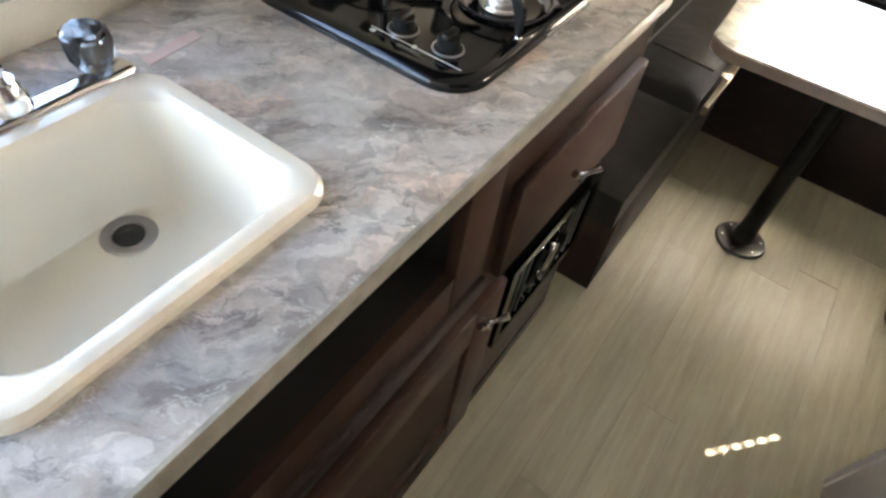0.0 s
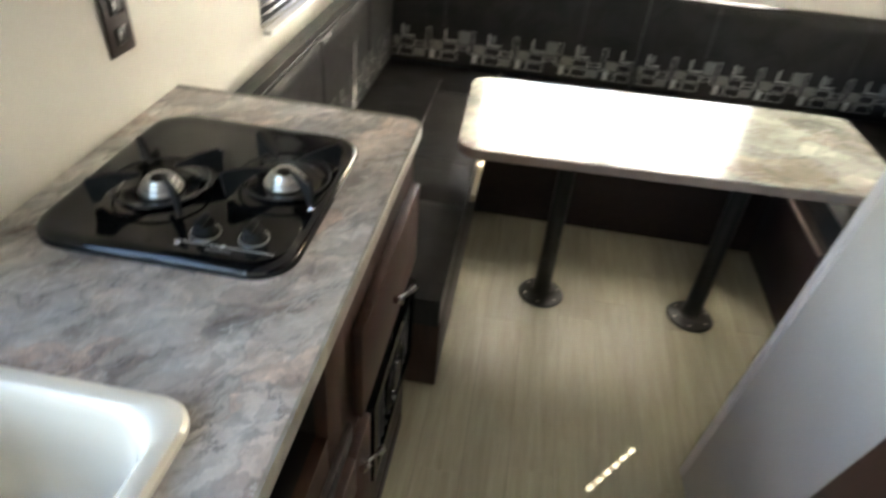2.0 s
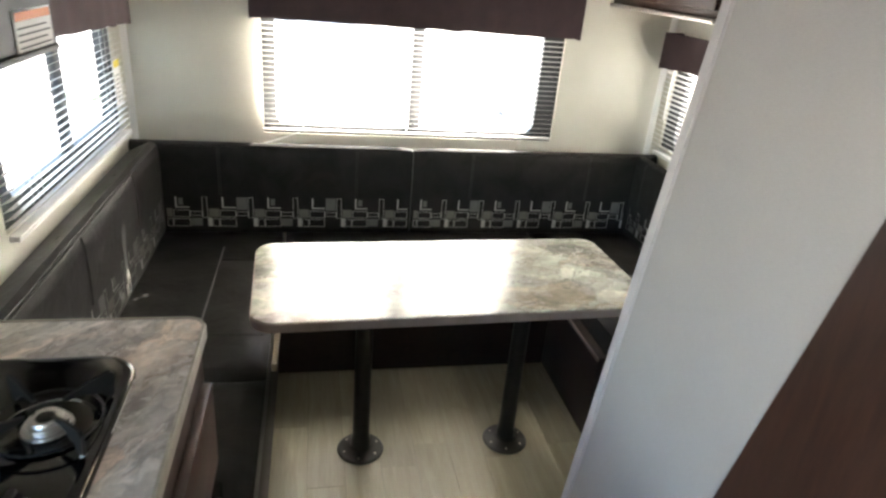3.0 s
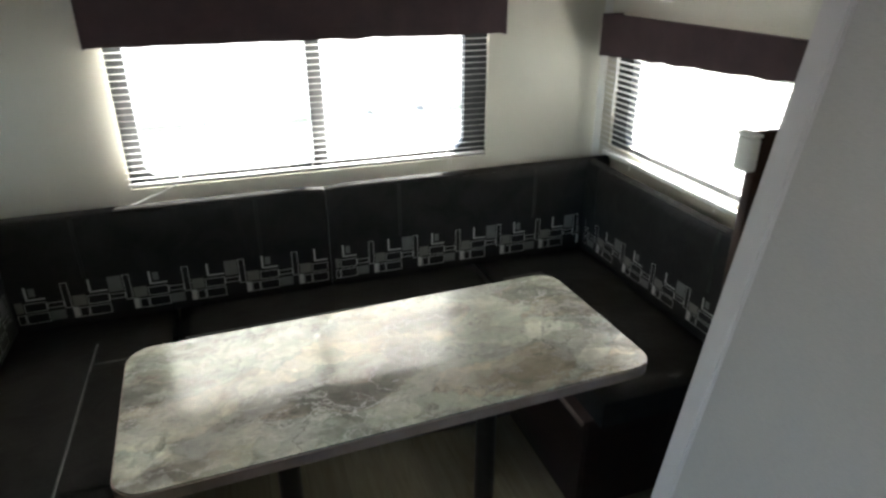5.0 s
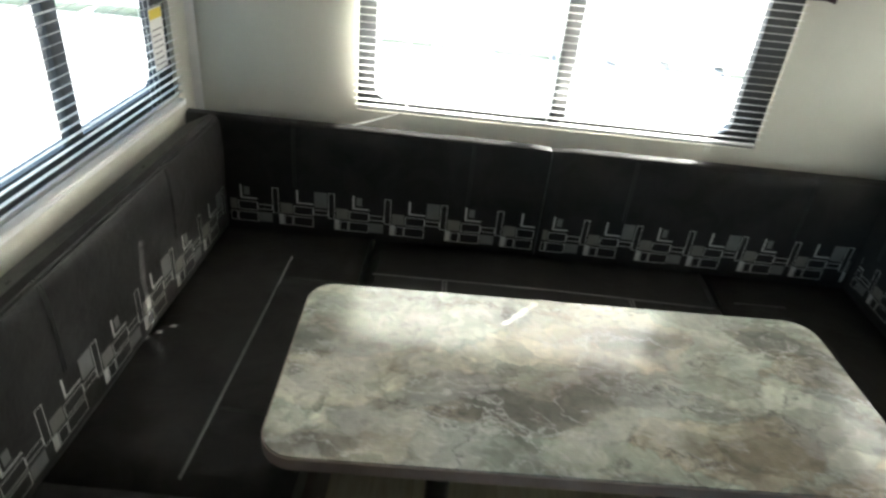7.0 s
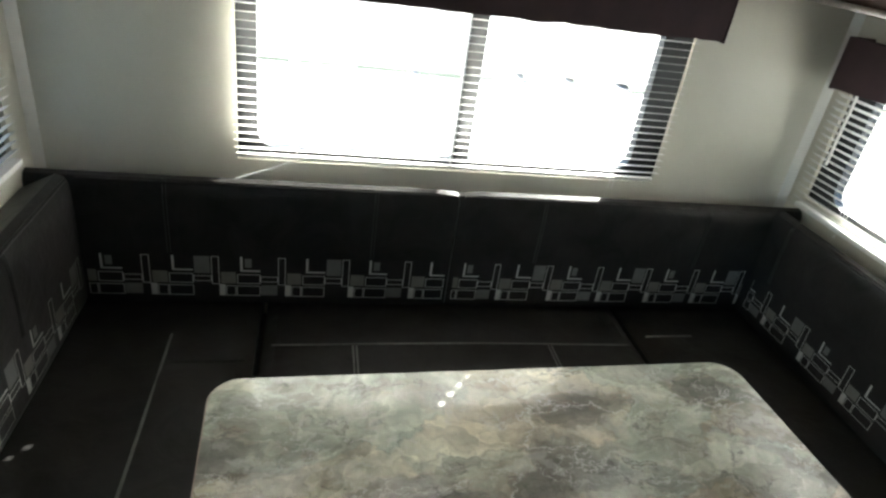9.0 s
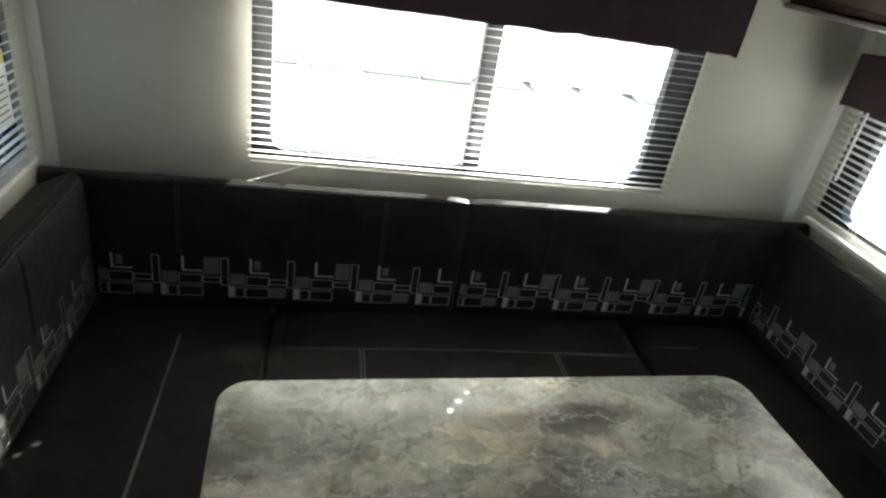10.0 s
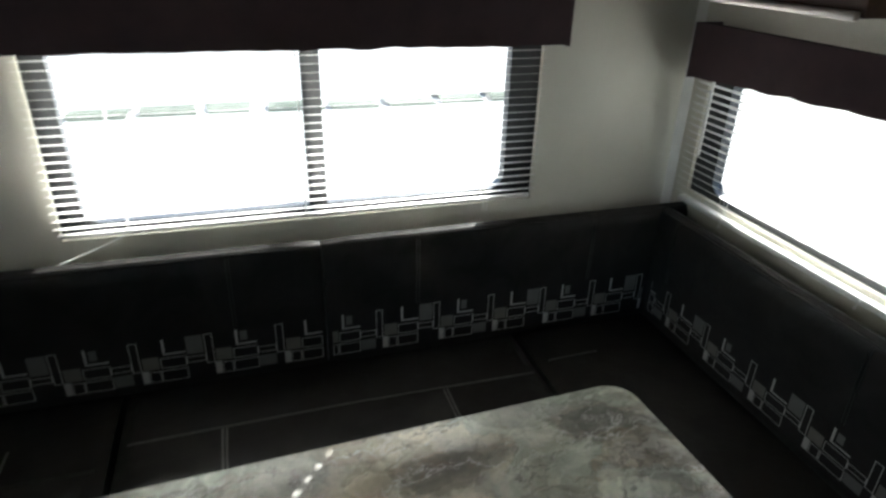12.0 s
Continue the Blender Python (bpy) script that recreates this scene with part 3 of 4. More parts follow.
def parked_trailer(cx, cy, turn, length, label):
    m = pose(cx, cy, -0.72, 0, 0, turn)
    ob = thing("travel_trailer", (cx, cy, -0.72), label, "trailer", "parked trailers")

    def put(bm):
        bmesh.ops.transform(bm, matrix=m, verts=bm.verts)
        return bm

    h = length / 2
    part("body", put(box(-h, h, -1.2, 1.2, 0.55, 3.1, 0.12, 4)), SIDING, ob)
    part("frame_rail", put(box(-h - 0.9, h, -0.9, 0.9, 0.40, 0.55, 0.01)), BLACKMETAL, ob)
    part("stripe", put(box(-h + 0.1, h - 0.1, -1.206, -1.195, 1.30, 1.42)), STRIPE, ob)
    part("stripe", put(box(-h + 0.1, h - 0.1, -1.206, -1.195, 1.50, 1.55)), STRIPE, ob)
    part("skirt_panel", put(box(-h + 0.1, h - 0.1, -1.206, -1.195, 0.62, 0.98)), GREYPANEL, ob)
    for x in (-0.62 * h, -0.12 * h, 0.55 * h):
        w = part("window", put(box(x - 0.45, x + 0.45, -1.212, -1.19, 1.75, 2.45, 0.01)), FRAME, ob)
        part("pane", put(box(x - 0.39, x + 0.39, -1.218, -1.211, 1.81, 2.39)), TINT, w)
    part("door", put(box(0.2 * h - 0.33, 0.2 * h + 0.33, -1.212, -1.19, 0.66, 2.5, 0.01)), SIDING, ob)
    for x in (-0.42, 0.42):
        w = part("wheel", put(lathe([(0, -0.11), (0.30, -0.11), (0.34, -0.08), (0.34, 0.08), (0.30, 0.11), (0, 0.11)], (0, 0, 0), 24, m=pose(x, -1.05, 0.34, 90, 0, 0))), RUBBER, ob)
        part("rim", put(lathe([(0, 0), (0.19, 0), (0.17, 0.03), (0, 0.03)], (0, 0, 0), 20, m=pose(x, -1.165, 0.34, 90, 0, 0))), ALU, w)
    return ob


parked_trailer(0.6, 27.0, 4, 9.5, "white travel trailer with blue-grey stripes parked on the lot")
parked_trailer(15.0, 2.5, -82, 8.5, "white travel trailer with grey side panels parked on the lot")
# this trailer is added: its sunlit siding bounces warm light into the kitchen
parked_trailer(-9.5, -2.6, 92, 10.5, "white travel trailer with blue-grey stripes parked on the lot")


# a worn strip of grass and weeds across the lot, broken by gravel
GRASS = mottled("dusty_grass", (0.050, 0.068, 0.040), (0.085, 0.100, 0.062), 3, 0.9, grain=40, depth=0.6, dist=0.01)
random.seed(21)
bm = bmesh.new()
for i in range(26):
    x0 = -9.0 + i * 0.86
    w, y0 = random.uniform(0.60, 0.80), 7.62 + 0.05 * math.sin(i * 1.3)
    ridge = [(y0 - 0.02, -0.7197), (y0 + 0.06, -0.69 + random.uniform(0, 0.02)), (y0 + 0.30, -0.67 + random.uniform(0, 0.03)), (y0 + 0.52, -0.69), (y0 + 0.60, -0.7197)]
    ends = [[bm.verts.new((x0 + e * w + random.uniform(-0.05, 0.05), y, z)) for y, z in ridge] for e in (0, 0.5, 1)]
    for a, b in zip(ends, ends[1:]):
        for k in range(4):
            bm.faces.new((a[k], a[k + 1], b[k + 1], b[k]))
solid("grass_strip", bm, GRASS, "dusty green strip of weeds across the gravel lot", "grass", kind="stuff")

# ---- the dinette: benches ----
left_bench = thing("bench_base", (0.28, -0.78, 0), "dark brown wooden bench base along the side wall", "bench", "dinette benches")
part("front_board", box(0.548, 0.566, -1.432, -0.47, 0.001, 0.338, 0.002), ESPRESSO, left_bench)
part("top_board", box(0.004, 0.566, -1.450, -0.004, 0.3385, 0.345), ESPRESSO, left_bench)
part("end_board", box(0.01, 0.567, -1.452, -1.433, 0.001, 0.338, 0.002), WOOD, left_bench)
part("batten", box(0.5755, 0.592, -0.95, -0.52, 0.338, 0.366, 0.002), PALEWOOD, left_bench, "pale wooden support batten")
back_bench = thing("bench_base", (1.12, -0.24, 0), "dark brown wooden bench base below the wide window", "bench", "dinette benches")
part("front_board", box(0.558, 1.682, -0.486, -0.468, 0.001, 0.338, 0.002), ESPRESSO, back_bench)
part("top_board", box(0.558, 1.682, -0.486, -0.004, 0.3385, 0.345), ESPRESSO, back_bench)
right_bench = thing("bench_base", (1.96, -0.48, 0), "dark brown wooden bench base with a light brown top edge", "bench", "dinette benches")
part("front_board", box(1.684, 1.702, -0.962, -0.47, 0.001, 0.338, 0.002), ESPRESSO, right_bench)
part("end_board", box(1.703, 2.244, -0.962, -0.944, 0.001, 0.338, 0.002), ESPRESSO, right_bench)
part("top_board", box(1.684, 2.244, -0.962, -0.004, 0.3385, 0.345), ESPRESSO, right_bench)
part("edge_strip", box(1.674, 1.6835, -0.964, -0.50, 0.334, 0.346, 0.002), TEDGE, right_bench, "light brown edge strip")


def pillow(x0, x1, y0, y1, z0, z1, r=0.022, crown=0.006):
    """An upholstered block: rounded edges and a slightly crowned, uneven top."""
    bm = bmesh.new()
    nx, ny = max(2, int((x1 - x0) / 0.035)), max(2, int((y1 - y0) / 0.035))
    grid = {}
    for lvl in (0, 1):
        for i in range(nx + 1):
            for j in range(ny + 1):
                u, v = i / nx, j / ny
                x, y = x0 + (x1 - x0) * u, y0 + (y1 - y0) * v
                edge = min(x - x0, x1 - x, y - y0, y1 - y)
                z = z0
                if lvl:
                    z = z1 - (r * (1 - math.sqrt(max(0.0, 1 - (1 - min(edge / r, 1)) ** 2))) if edge < r else 0)
                    z += crown * 16 * u * (1 - u) * v * (1 - v) + 0.0035 * noise.noise(Vector((x * 9, y * 9, 3))) + 0.0015 * noise.noise(Vector((x * 22, y * 22, 8)))
                grid[lvl, i, j] = bm.verts.new((x, y, z))
    for i in range(nx):
        for j in range(ny):
            bm.faces.new((grid[1, i, j], grid[1, i + 1, j], grid[1, i + 1, j + 1], grid[1, i, j + 1]))
            bm.faces.new((grid[0, i, j], grid[0, i, j + 1], grid[0, i + 1, j + 1], grid[0, i + 1, j]))
    for i in range(nx):
        for j in (0, ny):
            bm.faces.new((grid[0, i, j], grid[0, i + 1, j], grid[1, i + 1, j], grid[1, i, j]))
    for j in range(ny):
        for i in (0, nx):
            bm.faces.new((grid[0, i, j], grid[0, i, j + 1], grid[1, i, j + 1], grid[1, i, j]))
    return bm


def seam(points, parent, double=0.0, r=0.0022, mat=None):
    part("seam", rod(points, r, 6), mat or STITCH, parent, "stitched seam")
    if double:
        a, b = Vector(points[0]), Vector(points[-1])
        d = (b - a).cross(Vector((0, 0, 1))).normalized() * double
        part("seam", rod([Vector(p) + d for p in points], r, 6), mat or STITCH, parent, "stitched seam")


SEAT = 0.452
left_seat = thing("seat_cushion", (0.35, -0.78, 0.345), "black vinyl seat cushion on the long side bench", "cushion", "seat cushions")
part("cover", pillow(0.020, 0.574, -1.120, -0.010, 0.3455, SEAT), BLACKVINYL, left_seat)
part("cover", pillow(0.020, 0.574, -1.560, -1.122, 0.3455, SEAT), BLACKVINYL, left_seat)
seam([(0.356, -0.26, SEAT + 0.004), (0.356, -0.7, SEAT + 0.006), (0.352, -1.10, SEAT + 0.002)], left_seat, r=0.0036)
seam([(0.366, -0.372, SEAT + 0.005), (0.555, -0.368, SEAT + 0.002)], left_seat, 0.006, 0.0014, THREAD)
seam([(0.366, -0.905, SEAT + 0.005), (0.555, -0.912, SEAT + 0.002)], left_seat, 0.006, 0.0014, THREAD)
seam([(0.352, -1.14, SEAT + 0.001), (0.352, -1.52, SEAT)], left_seat, r=0.0025)
back_seat = thing("seat_cushion", (1.14, -0.33, 0.345), "black vinyl seat cushion below the wide window", "cushion", "seat cushions")
part("cover", pillow(0.590, 1.700, -0.505, -0.020, 0.3455, SEAT), BLACKVINYL, back_seat)
seam([(0.615, -0.305, SEAT + 0.002), (1.12, -0.300, SEAT + 0.006), (1.675, -0.302, SEAT + 0.002)], back_seat, r=0.003)
for x in (0.842, 1.412):
    seam([(x, -0.312, SEAT + 0.006), (x, -0.485, SEAT + 0.002)], back_seat, 0.010, 0.0028)
right_seat = thing("seat_cushion", (1.93, -0.5, 0.345), "black vinyl seat cushion on the short side bench", "cushion", "seat cushions")
part("cover", pillow(1.716, 2.230, -1.000, -0.010, 0.3455, SEAT), BLACKVINYL, right_seat)
seam([(1.74, -0.262, SEAT + 0.003), (1.90, -0.258, SEAT + 0.004)], right_seat, r=0.003)

# ---- backrests with the printed band ----
PROFILE = [(0.004, 0.456), (0.104, 0.456), (0.116, 0.462), (0.122, 0.474), (0.124, 0.484), (0.124, 0.626), (0.127, 0.720),
           (0.126, 0.790), (0.122, 0.822), (0.112, 0.838), (0.094, 0.843), (0.004, 0.800)]
MOTIF = [  # u0, u1, v0, v1, kind: o outline, f filled, m mid-grey filled, d dark filled
    (0.00, 0.115, 0.31, 1.00, "o"), (0.14, 0.36, 0.33, 0.62, "m"), (0.11, 0.20, 0.02, 0.31, "f"), (0.21, 0.36, 0.02, 0.28, "o"),
    (0.37, 0.73, 0.02, 0.28, "o"), (0.38, 0.73, 0.33, 0.57, "o"), (0.43, 0.465, 0.68, 1.00, "f"), (0.43, 0.73, 0.64, 0.675, "f"),
    (0.62, 0.64, 0.68, 1.00, "f"), (0.71, 0.73, 0.57, 1.00, "f"), (0.73, 1.00, 0.38, 0.52, "o"), (0.74, 0.99, 0.04, 0.30, "e"),
    (0.75, 0.98, 0.58, 1.00, "d"), (0.50, 0.60, 0.74, 0.96, "e")]


def placed(side, scale=1.0):
    if side == "north":
        return lambda a, d, z: (a, -d * scale, z)
    if side == "west":
        return lambda a, d, z: (d * scale, a, z)
    return lambda a, d, z: (W - d * scale, a, z)


def backrest(side, a0, a1, scale, label, seams, first, period, way=1, band=None, low=(0.124, 0.489), high=(0.124, 0.620)):
    put = placed(side, scale)
    ob = thing("back_cushion", put((a0 + a1) / 2, 0.1, 0.46), label, "cushion", "back cushions")
    bm = bmesh.new()
    n = max(4, int((a1 - a0) / 0.06))
    rows = []
    for i in range(n + 1):
        a = a0 + (a1 - a0) * i / n
        e = a1 - a if side == "north" and a0 < 1 else a - a0
        shrink = 0.010 * (1 - min(e / 0.03, 1))
        row = []
        for k, (d, z) in enumerate(PROFILE):
            out = 1 <= k <= 10
            w = 0.0025 * noise.noise(Vector((a * 7, z * 9, 1.7))) if out and not 4 <= k <= 5 else 0
            row.append(bm.verts.new(put(a, d - (shrink if out else 0) + w, z - (shrink if k >= 8 else 0))))
        rows.append(row)
    m = len(PROFILE)
    for p, q in zip(rows, rows[1:]):
        for k in range(m):
            bm.faces.new((p[k], p[(k + 1) % m], q[(k + 1) % m], q[k]))
    bm.faces.new(rows[0])
    bm.faces.new(rows[-1][::-1])
    part("cover", bm, BLACKVINYL, ob)
    n = max(6, int((a1 - a0) / 0.05))
    p0, p1 = (max(a0 + 0.012, 0.13), min(a1 - 0.012, W - 0.13)) if side == "north" else (a0 + 0.012, a1 - 0.012)
    part("piping", rod([put(p0 + (p1 - p0) * i / n, 0.119 + 0.0012 * noise.noise(Vector((i * 0.6, 2, a0))), 0.833) for i in range(n + 1)], 0.0042, 8), BLACKVINYL, ob, "black welt piping")

    def on(a, v):
        d = low[0] + (high[0] - low[0]) * v + 0.0016
        z = low[1] + (high[1] - low[1]) * v + 0.0007
        return put(a, d, z)

    light, mid, dark = bmesh.new(), bmesh.new(), bmesh.new()

    def quad(bm, u0, u1, v0, v1):
        if u1 - u0 > 1e-4:
            bm.faces.new([bm.verts.new(on(a, v)) for a, v in ((u0, v0), (u1, v0), (u1, v1), (u0, v1))])

    t = 0.0020
    b0, b1 = band or (a0 + 0.014, a1 - 0.014)
    for k in range(-3, 10):
        for u0, u1, v0, v1, kind in MOTIF:
            if kind in "de" and (k % 2 == 0) == (kind == "e"):
                continue
            ends = sorted((first + way * (k + u0) * period, first + way * (k + u1) * period))
            p0, p1 = max(b0, ends[0]), min(b1, ends[1])
            if p1 - p0 < 0.004:
                continue
            tv = t / 0.131
            if kind == "o":
                quad(light, p0, p0 + t, v0, v1)
                quad(light, p1 - t, p1, v0, v1)
                quad(light, p0 + t, p1 - t, v0, v0 + tv)
                quad(light, p0 + t, p1 - t, v1 - tv, v1)
            else:
                quad({"f": light, "m": mid}.get(kind, dark), p0, p1, v0, v1)
    tagged(part("printed_band", light, PRINT, ob, "pale grey printed rectangles", False), kind="stuff")
    tagged(part("printed_patch", mid, PRINTMID, ob, "mid grey printed squares", False), kind="stuff")
    tagged(part("printed_patch", dark, PRINTDARK, ob, "dark grey printed squares", False), kind="stuff")
    for s in seams:
        for off, r in ((0.0, 0.0018), (0.008, 0.0014)):
            seam([put(s + off, d, z) for d, z in ((0.1255, 0.628), (0.1285, 0.720), (0.1275, 0.790), (0.1235, 0.822), (0.1130, 0.8385), (0.060, 0.8275))], ob, 0.0, r, THREAD)
    return ob


backrest("north", 0.010, 1.1185, 1.0, "black vinyl back cushion with a printed band below the wide window", (0.332, 0.880), 0.262, 0.180, 1, (0.125, 1.106))
backrest("north", 1.1215, 2.240, 1.0, "black vinyl back cushion with a printed band below the wide window", (1.374, 1.912), 1.257, 0.168, 1, (1.134, 2.125))
backrest("west", -1.550, -0.122, 0.93, "black vinyl back cushion with a printed band along the side wall", (-0.50, -1.02), -1.120, 0.190, 1, (-1.530, -0.150))
backrest("east", -1.290, -0.122, 0.89, "black vinyl back cushion with a printed band along the short side", (-0.215, -0.86), -0.226, 0.180, -1, (-1.270, -0.150), (0.124, 0.498), (0.124, 0.608))

# ---- the table ----
TC = Matrix.Translation((1.133, -0.912, 0)) @ pose(0, 0, 0, 0, 0, 2.2)
TL, TW = 0.600, 0.259
table = thing("dinette_table", (1.133, -0.912, 0), "dinette table with a grey-brown stone-look top on two black posts", "table")
part("tabletop", prism(rounded(-TL, TL, -TW, TW, 0.062, 10), 0.633, 0.660, 0.003, 2, m=TC), TABLETOP, table)
oute, inne = rounded(-TL - 0.003, TL + 0.003, -TW - 0.003, TW + 0.003, 0.065, 10), rounded(-TL + 0.001, TL - 0.001, -TW + 0.001, TW - 0.001, 0.061, 10)
edge = ring(oute, inne, -0.6565, -0.6315, lambda a, d, z: (a, z, -d))
bmesh.ops.transform(edge, matrix=TC, verts=edge.verts)
part("edge_strip", edge, TEDGE, table, "brown edge banding")
for x in (0.864, 1.384):
    leg = part("post", lathe([(0, 0.012), (0.033, 0.012), (0.033, 0.05), (0.0285, 0.07), (0.027, 0.58), (0.030, 0.60), (0.030, 0.632), (0, 0.632)], (x, -0.95, 0), 28), BLACKMETAL, table)
    part("floor_flange", lathe([(0, 0.0005), (0.078, 0.0005), (0.080, 0.004), (0.074, 0.010), (0.050, 0.014), (0.036, 0.022), (0.034, 0.030), (0, 0.030)], (x, -0.95, 0), 36), BLACKMETAL, leg, "round black floor flange")
    part("top_plate", lathe([(0, 0.6), (0.036, 0.6), (0.070, 0.622), (0.072, 0.6325), (0, 0.6325)], (x, -0.95, 0), 28), BLACKMETAL, leg)
    for i in range(6):
        a = radians(60 * i + 20)
        part("screw", lathe([(0, 0.0105), (0.0045, 0.0105), (0.004, 0.0135), (0, 0.0140)], (x + 0.060 * math.cos(a), -0.95 + 0.060 * math.sin(a), 0), 10), STEEL, leg, "steel screw")


# ---- valances and overhead cupboards ----
def valance(side, a0, a1, depth, z0, z1, label, sag=0.0):
    put = on_wall(side)
    ob = thing("window_valance", put((a0 + a1) / 2, depth / 2, z0), label, "valance", "window valances")
    bm = bmesh.new()
    n = int((a1 - a0) / 0.03)
    rows = []
    for i in range(n + 1):
        a = a0 + (a1 - a0) * i / n
        row = []
        for j in range(7):
            z = z0 + (z1 - z0) * j / 6
            w = 0.007 * noise.noise(Vector((a * 9, z * 14, 4))) + 0.003 * noise.noise(Vector((a * 25, z * 6, 6))) + 0.002 * math.sin(a * 60) * (1 - j / 6)
            lift = (0.006 * noise.noise(Vector((a * 14, 0, 9))) if j == 0 else 0) - sag * (1 - j / 6) * (a - a0) / (a1 - a0)
            row.append(bm.verts.new(put(a, depth + w, z + lift)))
        row.append(bm.verts.new(put(a, 0.062, z1)))
        row.append(bm.verts.new(put(a, 0.062, z0 + 0.004 - sag * (a - a0) / (a1 - a0))))
        rows.append(row)
    m = len(rows[0])
    for p, q in zip(rows, rows[1:]):
        for k in range(m):
            bm.faces.new((p[k], p[(k + 1) % m], q[(k + 1) % m], q[k]))
    part("cloth", bm, FABRIC, ob)
    for e0, e1 in ((a0 - 0.006, a0 + 0.0), (a1, a1 + 0.006)):
        drop = sag if e0 >= a1 else 0.0
        part("end_flap", plate(e0, e1, 0.001, depth + 0.002, z0 - 0.004 - drop, z1, put, 0.0025), FABRIC, ob)
    return ob


valance("north", 0.478, 1.782, 0.092, 1.318, 1.480, "dark plum cloth valance over the wide window")
valance("west", -1.200, -0.190, 0.085, 1.322, 1.455, "dark plum cloth valance over the side window", 0.040)
valance("east", -1.070, -0.095, 0.085, 1.274, 1.372, "dark plum cloth valance over the short side window", 0.045)

over = thing("overhead_cupboard", (2.1, -0.4, 1.455), "dark brown wooden overhead cupboard with a metal light strip", "cupboard")
part("body", box(1.945, W - 0.002, -0.775, -0.003, 1.455, H - 0.002, 0.003), WOODH, over)
part("door", box(1.927, 1.944, -0.765, -0.395, 1.490, H - 0.03, 0.004), WOODH, over)
part("door", box(1.927, 1.944, -0.385, -0.015, 1.490, H - 0.03, 0.004), WOODH, over)
part("light_strip", box(1.928, 1.943, -0.770, -0.010, 1.452, 1.466, 0.003), STEEL, over, "dull metal edge strip")

divider = thing("divider_board", (1.98, -1.31, 0), "dark brown divider board with a small bolt at its end", "panel")
part("board", box(1.735, W - 0.002, -1.322, -1.302, 0.001, 1.265, 0.003), WOOD, divider)
part("bolt", lathe([(0, 0), (0.010, 0), (0.009, 0.004), (0.004, 0.006), (0, 0.006)], (0, 0, 0), 14, m=pose(1.775, -1.3222, 1.155, 90, 0, 0)), CHROME, divider, "small round bright bolt")
clip = thing("plastic_box", (1.71, -1.312, 1.13), "small white plastic box fixed to the divider's edge", "box")
part("case", box(1.711, 1.7345, -1.330, -1.292, 1.195, 1.258, 0.006, 3), TRIM, clip)
part("lid", box(1.709, 1.7345, -1.332, -1.290, 1.2585, 1.266, 0.003), TRIM, clip)

# ---- kitchen counter ----
CX, CY0, CY1, CZ = 0.508, -3.28, -1.580, 0.910
counter = thing("kitchen_worktop", (0.25, -2.4, 0.872), "grey-brown stone-look laminate worktop with a beige edge", "worktop")
bm = prism(rounded(0.002, CX, -2.340, CY1, (0.034, 0.001, 0.001, 0.001), 8), 0.885, CZ)
box(0.002, 0.160, -2.640, -2.340, 0.885, CZ, bm=bm)
box(0.394, CX, -2.640, -2.340, 0.885, CZ, bm=bm)
box(0.002, CX, CY0, -2.640, 0.885, CZ, bm=bm)
part("top", bm, COUNTER, counter)
path = [(CX, CY0)] + [(CX - 0.034 + 0.034 * math.cos(radians(a)), CY1 - 0.034 + 0.034 * math.sin(radians(a))) for a in range(0, 91, 10)] + [(0.002, CY1)]
bm = bmesh.new()
rows = []
for i, (x, y) in enumerate(path):
    d = Vector(path[min(i + 1, len(path) - 1)]) - Vector(path[max(i - 1, 0)])
    nrm = Vector((d.y, -d.x)).normalized()
    rows.append([bm.verts.new((x + nrm.x * o, y + nrm.y * o, z)) for o, z in ((0.0005, 0.884), (0.0045, 0.884), (0.0055, 0.887), (0.0055, 0.907), (0.0035, 0.9125), (-0.001, 0.9125))])
for p, q in zip(rows, rows[1:]):
    for k in range(6):
        bm.faces.new((p[k], p[(k + 1) % 6], q[(k + 1) % 6], q[k]))
bm.faces.new(rows[0])
bm.faces.new(rows[-1][::-1])
part("edge_strip", bm, EDGE, counter, "beige moulded edge strip")


def pull(parent, x, y, z):
    """A two-pronged bright pull on a short stem, set across the front."""
    bm = rod([(x, y, z), (x + 0.012, y, z)], 0.0052, 10)
    rod([(x + 0.012, y - 0.024, z + 0.015), (x + 0.017, y - 0.012, z + 0.006), (x + 0.013, y, z), (x + 0.022, y + 0.010, z + 0.004), (x + 0.032, y + 0.018, z + 0.012)], 0.0042, 8, bm)
    rod([(x + 0.010, y - 0.029, z + 0.019), (x + 0.013, y - 0.021, z + 0.012)], 0.0066, 10, bm)
    rod([(x + 0.028, y + 0.015, z + 0.009), (x + 0.036, y + 0.021, z + 0.016)], 0.0066, 10, bm)
    rod([(x + 0.012, y, z + 0.002), (x + 0.015, y + 0.001, z - 0.016)], 0.0040, 8, bm)
    return part("knob", bm, CHROME, parent, "bright chrome pull")


FX = 0.496
cab = thing("kitchen_cabinet", (0.25, -2.4, 0), "dark brown wooden kitchen cabinet with an open bay and a vent", "cabinet")
part("end_panel", box(0.004, FX, -1.603, -1.585, 0.001, 0.8835), WOOD, cab)
part("near_panel", box(0.004, FX, -3.270, -3.252, 0.001, 0.8835), WOOD, cab)
part("plinth", box(FX - 0.018, FX + 0.004, -3.250, -1.605, 0.001, 0.052, 0.002), ESPRESSO, cab)
part("face_panel", box(FX - 0.018, FX, -2.170, -1.605, 0.053, 0.8835), WOODH, cab)
part("stile", box(FX - 0.018, FX + 0.0015, -2.171, -2.085, 0.053, 0.8835, 0.001), WOOD, cab)
part("rail", box(FX - 0.018, FX, -3.250, -2.172, 0.560, 0.690), WOODH, cab)
